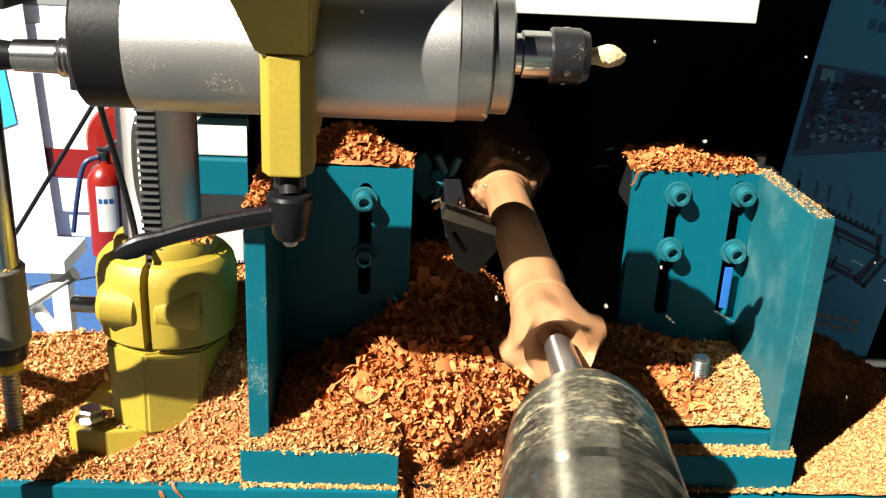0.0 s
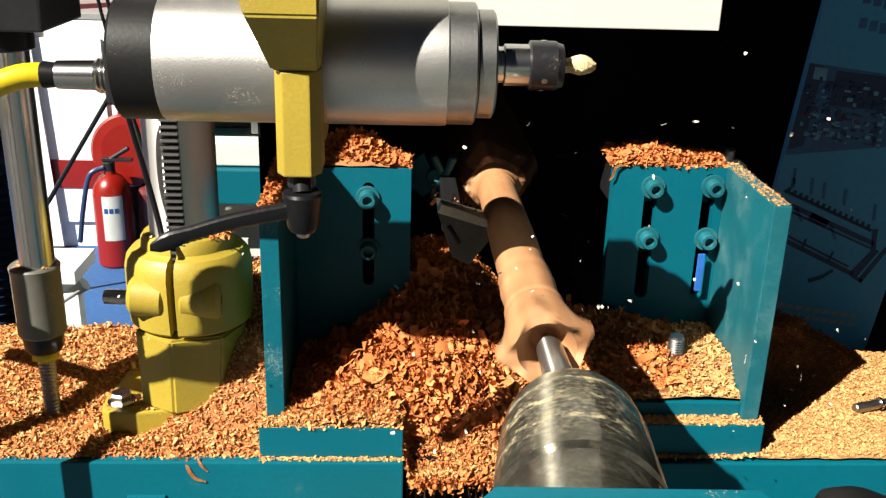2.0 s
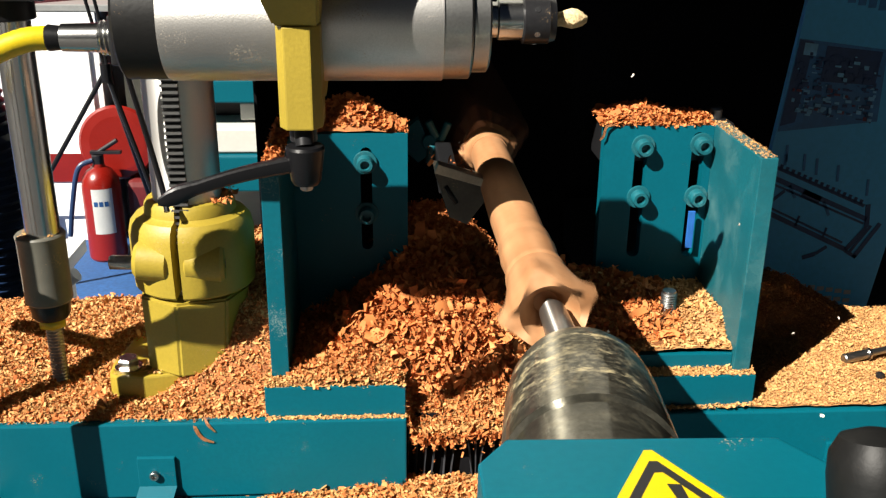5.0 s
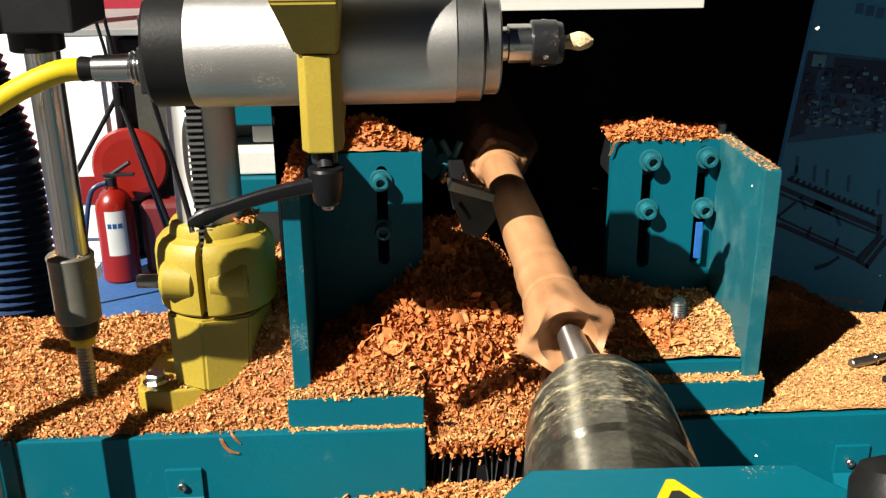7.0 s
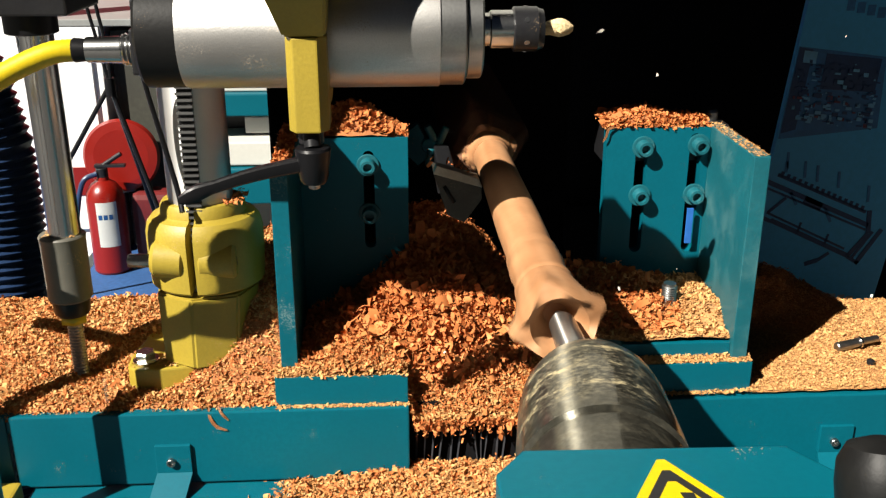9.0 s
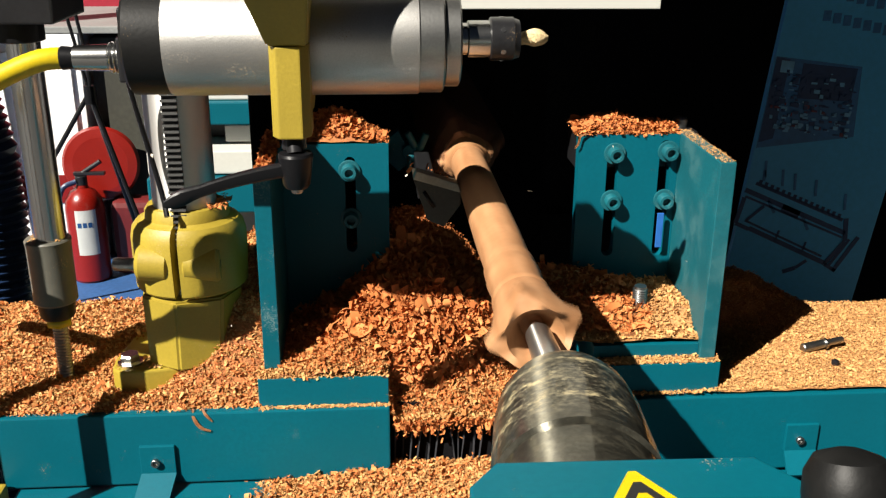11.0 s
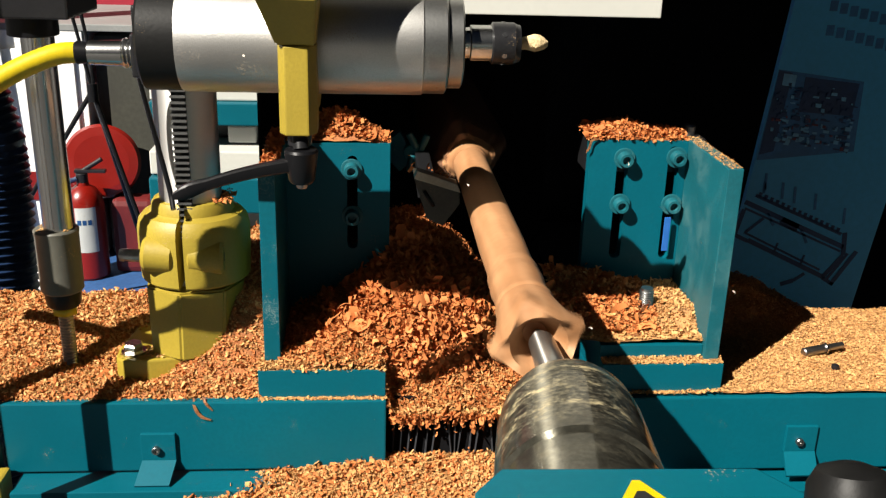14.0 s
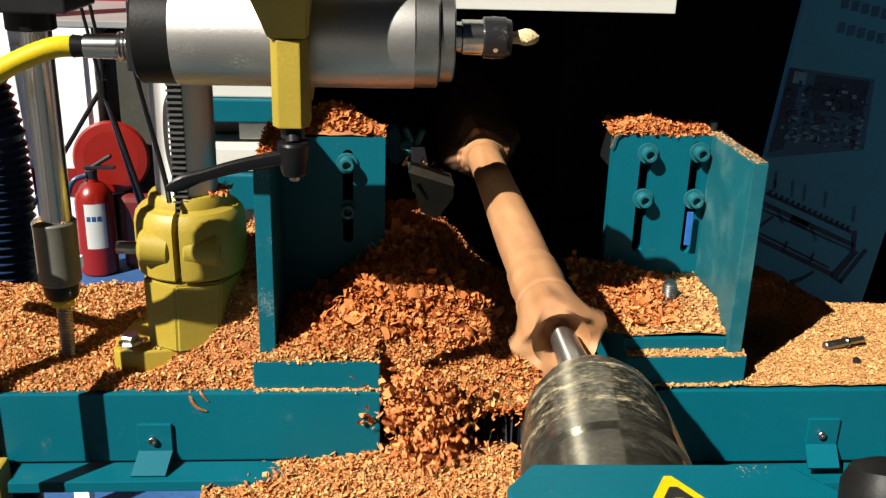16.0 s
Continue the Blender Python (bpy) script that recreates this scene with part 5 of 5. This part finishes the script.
def cabinet():
    s = thing("control_cabinet", "white sheet metal cabinet standing on the mat", "cabinet")
    x0, x1, y0, y1 = -1.65, -0.945, 3.15, 3.75
    part("body", box(B(), x0, x1, y0, y1, GROUND + 0.008, -0.035, 0.004), WHITE_GLOSS, s)
    part("door", box(B(), x0 + 0.03, x1 - 0.03, y0 - 0.012, y0 - 0.001, GROUND + 0.10, -0.09, 0.002), WHITE_GLOSS, s)
    part("top_tray", box(B(), x0 - 0.02, x1 + 0.30, y0 - 0.002, y1, -0.034, -0.012, 0.003), GREY, s, "pale grey top")
    part("base_stripe", box(B(), x0, x1 - 0.002, y0 - 0.016, y0 - 0.013, -0.58, -0.485), RED, s, "red stripe low on the door")
    return s


cabinet()


def dark_cover():
    s = thing("covered_machine", "dark olive cover over equipment beside the cabinet", "cover")
    m = material("olive cloth", (0.0363, 0.0363, 0.0264), 0.9, fine=70, coarse=5, vary=0.3, bump=0.3)
    part("cloth", prism(B(), [(3.20, GROUND + 0.008), (3.20, -0.05), (3.55, -0.03), (3.6, GROUND + 0.008)], "x", -0.93, -0.40, 0.02), m, s)
    return s


dark_cover()


def red_cover():
    s = thing("red_drum", "round red drum behind the fire extinguisher", "drum")
    bm = lathe(B(), (-0.905, 3.125, -0.440), (0.1, -1, 0.1), [(0, 0.114), (0.035, 0.120), (0.048, 0.112), (0.052, 0.085)], 48)
    part("shell", bm, RED, s)
    part("base", box(B(), -0.872, -0.735, 3.02, 3.12, GROUND + 0.008, -0.545, 0.02), RED_DARK, s)
    return s


RED_DARK = material("dark red paint", (0.106, 0.00792, 0.00792), 0.5, fine=100, coarse=8, vary=0.2, bump=0.05)
red_cover()


def rear_machine():
    """A second machine: white and teal housings."""
    s = thing("rear_machine", "white and teal machine standing behind the lathe", "machine")
    part("top_cover", box(B(), -0.47, -0.18, 1.92, 2.3, -0.004, 0.03, 0.003), WHITE, s)
    part("beam", box(B(), -0.47, -0.18, 1.90, 2.3, -0.049, -0.005, 0.003), TEAL, s)
    part("recess", box(B(), -0.46, -0.19, 2.0, 2.3, -0.095, -0.05), BLACK_STEEL, s)
    part("switch_box", box(B(), -0.325, -0.270, 1.93, 2.0, -0.090, -0.056, 0.003), LABEL, s)
    part("shelf", box(B(), -0.47, -0.18, 1.88, 2.3, -0.142, -0.096, 0.003), WHITE, s)
    part("lower_beam", box(B(), -0.47, -0.19, 1.86, 2.3, -0.215, -0.145, 0.003), TEAL, s)
    part("lower_body", box(B(), -0.44, -0.19, 1.95, 2.3, GROUND + 0.008, -0.216, 0.004), WHITE, s)
    part("leg_plate", box(B(), -0.47, -0.45, 1.90, 2.2, GROUND + 0.008, -0.216, 0.004), WHITE, s)
    return s


rear_machine()


def white_stand():
    """A low white angle-iron stand."""
    s = thing("white_stand", "white steel angle stand on the mat", "stand")
    m = WHITE_GLOSS
    part("top_bar", box(B(), -0.95, -0.605, 1.66, 1.78, -0.305, -0.280, 0.002), m, s)
    for x in (-0.94, -0.64):
        part("leg", box(B(), x, x + 0.03, 1.68, 1.71, GROUND, -0.305, 0.002), m, s)
    part("brace", rod(B(), (-0.90, 1.69, -0.52), (-0.60, 1.69, -0.315), 0.014, 8), m, s)
    part("brace", rod(B(), (-0.60, 1.70, -0.52), (-0.72, 1.70, -0.315), 0.012, 8), m, s)
    part("low_bar", box(B(), -0.94, -0.60, 1.68, 1.71, -0.50, -0.47, 0.002), m, s)
    return s


white_stand()


def white_sign():
    """A white board with one green letter in view."""
    s = thing("white_board", "white board with a green letter behind the clamp", "board")
    part("board", box(B(), -0.425, -0.335, 1.895, 1.905, -0.60, -0.30, 0.001), LABEL, s)
    cu = bpy.data.curves.new("letter", "FONT")
    cu.body, cu.size, cu.extrude, cu.align_x = "M", 0.075, 0.0005, "CENTER"
    tmp = bpy.data.objects.new("letter_curve", cu)
    me = bpy.data.meshes.new_from_object(tmp)
    bpy.data.objects.remove(tmp)
    me.materials.append(GREEN)
    ob = new("letter", me)
    ob.parent = s
    ob.matrix_basis = pose(-0.352, 1.8935, -0.445, 90, 0, 0)
    return s


GREEN = material("green print", (0.02, 0.22, 0.08), 0.5, fine=80, coarse=9, vary=0.1, bump=0.0)
white_sign()


def banner_stand():
    s = thing("banner", "white and cyan printed banner on a stand", "banner")
    o = [(-1.39, 0.71), (-1.225, 0.71), (-1.155, GROUND + 0.02), (-1.39, GROUND + 0.02)]
    part("print", prism(B(), o, "y", 3.116, 3.122), WHITE_GLOSS, s)
    part("cyan_band", prism(B(), [(-1.36, 0.71), (-1.295, 0.71), (-1.275, 0.1), (-1.34, 0.1)], "y", 3.111, 3.114), CYAN_BRIGHT, s)
    part("lower_print", prism(B(), [(-1.37, -0.25), (-1.265, -0.22), (-1.245, -0.40), (-1.37, -0.45)], "y", 3.111, 3.114), CYAN_BRIGHT, s)
    part("pole", rod(B(), (-1.30, 3.1275, GROUND + 0.008), (-1.30, 3.1275, 0.7), 0.004), STEEL_DULL, s)
    return s


banner_stand()


def red_banner():
    s = thing("red_hoarding", "dark red hoarding behind the cabinets", "hoarding")
    part("board", box(B(), -3.2, -0.56, 4.1, 4.14, GROUND, 1.2), RED_HOARD, s)
    return s


RED_HOARD = material("red hoarding print", (0.30, 0.012, 0.03), 0.6, fine=30, coarse=2, vary=0.15, bump=0.0)
red_banner()


def tripod():
    s = thing("tripod", "black light tripod behind the column", "tripod")
    hub = Vector((-0.800, 2.70, -0.135))
    part("hub", rod(B(), hub - Vector((0, 0, 0.03)), hub + Vector((0, 0, 0.02)), 0.014, 16), BLACK, s)
    for d in ((-0.42, -0.05), (0.18, -0.02), (0.05, 0.3)):
        part("leg", rod(B(), hub, (hub.x + d[0], hub.y + d[1], GROUND + 0.009), 0.0065, 12), BLACK, s)
    for k in (0, 1):
        part("cord", tube(B(), spline([hub + Vector((0.004 * k, 0, 0)), hub + Vector((-0.02 + 0.02 * k, 0, 0.12)), hub + Vector((-0.045 + 0.025 * k, 0, 0.32)), hub + Vector((-0.05 + 0.02 * k, 0, 0.8))], 20), 0.005, 8), BLACK, s)
    return s


tripod()


def limit_switch():
    s = thing("limit_switch", "olive limit switch box at the end of the panel", "switch")
    part("housing", box(B(), -0.425, -0.3865, 0.700, 0.730, -0.205, -0.160, 0.003), YELLOW, s)
    part("cover", box(B(), -0.419, -0.3925, 0.697, 0.6995, -0.198, -0.175, 0.001), BLACK, s)
    return s


def floor_cable():
    s = thing("loose_cable", "thin black cable lying along the ledge", "cable")
    part("sheath", tube(B(), spline([(-0.235, 0.668, -0.1845), (-0.20, 0.662, -0.180), (-0.165, 0.664, -0.176), (-0.12, 0.650, -0.182), (-0.10, 0.640, -0.20)], 30), 0.0028, 10), BLACK, s)
    return s


LEFT.append(limit_switch())
MIDDLE.append(floor_cable())


# ---- loose flying chips and the slump ----
def flying_chip(k):
    r = np.random.default_rng(1000 + k)
    v, f = chips_mesh(np.zeros((1, 3)), np.array([r.uniform(0.0013, 0.0033)]), 1.2, r, 0.8, (0.45, 0.95))
    me = mesh_from("flying_chip", v, f, PALE_CHIP)
    return tagged(new("flying_chip", me), "small pale wood chip thrown off by the cutter", "wood chip", "flying chips")


PALE_CHIP = material("pale flying chip", (0.72, 0.64, 0.53), 0.7, fine=700, coarse=90, vary=0.15, bump=0.2)
CHIPS = [flying_chip(k) for k in range(300)]


FRESH = material("fresh orange shavings", (0.56, 0.20, 0.062), 0.7, fine=900, coarse=60, vary=0.10, bump=0.2, per="island", spec=0.25)


def slump(k, seed):
    r = np.random.default_rng(seed)
    n = 520
    c = r.normal(0, 1, (n, 3)) * np.array([0.019, 0.006, 0.023])
    v, f = chips_mesh(c, r.lognormal(math.log(0.0085), 0.35, n), 2.2, r, 1.2)
    return tagged(new("shavings_clump", mesh_from("shavings_clump", v, f, FRESH)), "clump of curled shavings sliding off the heap", "wood shavings", "sliding clumps", "stuff")


CLUMPS = [slump(k, 300 + k) for k in range(5)]


# ---- movement ----
def slide_at(t):
    """Offsets of the slides at t: left x, right x, feed y."""
    for a, b in zip(SLIDES, SLIDES[1:]):
        if t <= b[0]:
            u = (t - a[0]) / (b[0] - a[0])
            return [a[i] + (b[i] - a[i]) * u for i in (1, 2, 3)]
    return SLIDES[-1][1:]


def motions():
    for ob in LEFT:
        walk(ob, [(t, pose(a, y, 0)) for t, a, b, y in SLIDES])
    for ob in RIGHT:
        walk(ob, [(t, pose(b, y, 0)) for t, a, b, y in SLIDES])
    for ob in MIDDLE:
        walk(ob, [(t, pose(0, y, 0)) for t, a, b, y in SLIDES])
    turns = [(k / FPS, -SPIN * k + PHASE) for k in range(16 * FPS + 1)]
    walk(wood, [(t, on_axis(0.598, a)) for t, a in turns])
    walk(blank, [(t, on_axis(0.914 + slide_at(t)[2], a)) for t, a in turns])
    rnd = random.Random(11)
    for k, ob in enumerate(CHIPS):
        t0 = 15.0 * (k + rnd.random()) / len(CHIPS) - 0.8
        if k % 3:
            t0 = (t0 + 0.8) * 0.27 - 0.8
        a, b, y = slide_at(max(0.0, t0))
        start = Vector((0.045 + a, 0.900 + y, 0.110))
        rest = Matrix.Translation(start + Vector((-0.02, 0.03, -0.05)))
        rows = [(0.0, rest), (t0 - 0.03, rest)] if t0 > 0.1 else []
        turn = rnd.uniform(-60, 60)
        # thrown out fast, then braked by the air and drifting down
        far = Vector((rnd.uniform(-0.02, 0.34) if k % 5 else rnd.uniform(-0.25, 0.1), rnd.uniform(0.56, min(0.72 + y, 0.80)), rnd.uniform(0.05, 0.31)))
        drift = Vector((rnd.uniform(-0.05, 0.10), rnd.uniform(-0.08, 0.04), rnd.uniform(-0.18, -0.03)))
        out = rnd.uniform(0.22, 0.40)
        q, tt = start, 0.0
        for j in range(26):
            tt = 0.06 * j
            u = min(1.0, tt / out)
            q = start.lerp(far, 1 - (1 - u) ** 2) + drift * max(0.0, tt - out * 0.6)
            low = (-0.164 if -0.22 < q.x < 0.17 else -0.186) if 0.645 < q.y < 0.76 else GROUND + 0.01
            q.z = max(q.z, low)
            rows.append((t0 + 0.01 + tt, Matrix.Translation(q) @ pose(0, 0, 0, turn * j, turn * 0.6 * j, 0)))
            if q.z == low:
                break
        if q.z > low:
            q.z = low
            rows.append((rows[-1][0] + 0.25, Matrix.Translation(q) @ pose(0, 0, 0, turn * j + 40, turn * 0.6 * j, 0)))
        before = [rw for rw in rows if rw[0] <= 0.0]
        rows = ([(0.0, before[-1][1])] if before else [(0.0, rows[0][1])]) + [rw for rw in rows if 0.02 < rw[0] < 15.95]
        last = rows[-1][1]
        if rows[-1][0] < 15.9:
            rows.append((16.0, last))
        walk(ob, rows)
    for k, ob in enumerate(CLUMPS):
        x = 0.006 + 0.011 * k
        home = Vector((x, 0.772, -0.075 + 0.004 * (k % 2)))
        rows = []
        for t, a, b, y in SLIDES:
            if t <= 15.5:
                rows.append((t, Matrix.Translation(home + Vector((a, y, 0)))))
        a, b, y = slide_at(16.0)
        d = (0.004, 0.034, 0.060, 0.082, 0.100)[k]
        rows.append((15.8, Matrix.Translation(home + Vector((a, y - 0.012, -0.004)))))
        rows.append((15.9, Matrix.Translation(home + Vector((a - 0.2 * (x - 0.03), y - 0.036, -0.012 - d * 0.5))) @ pose(0, 0, 0, 12, 0, 4 * k)))
        rows.append((16.0, Matrix.Translation(home + Vector((a - 0.5 * (x - 0.03), y - 0.046, -0.016 - d))) @ pose(0, 0, 0, 20, 0, 9 * k)))
        walk(ob, rows)


live.matrix_basis = pose(0.0675, 0.522, AXIS_Z, 0, 0, -6.5)
SPIN, PHASE = 60.0, 26.0
motions()
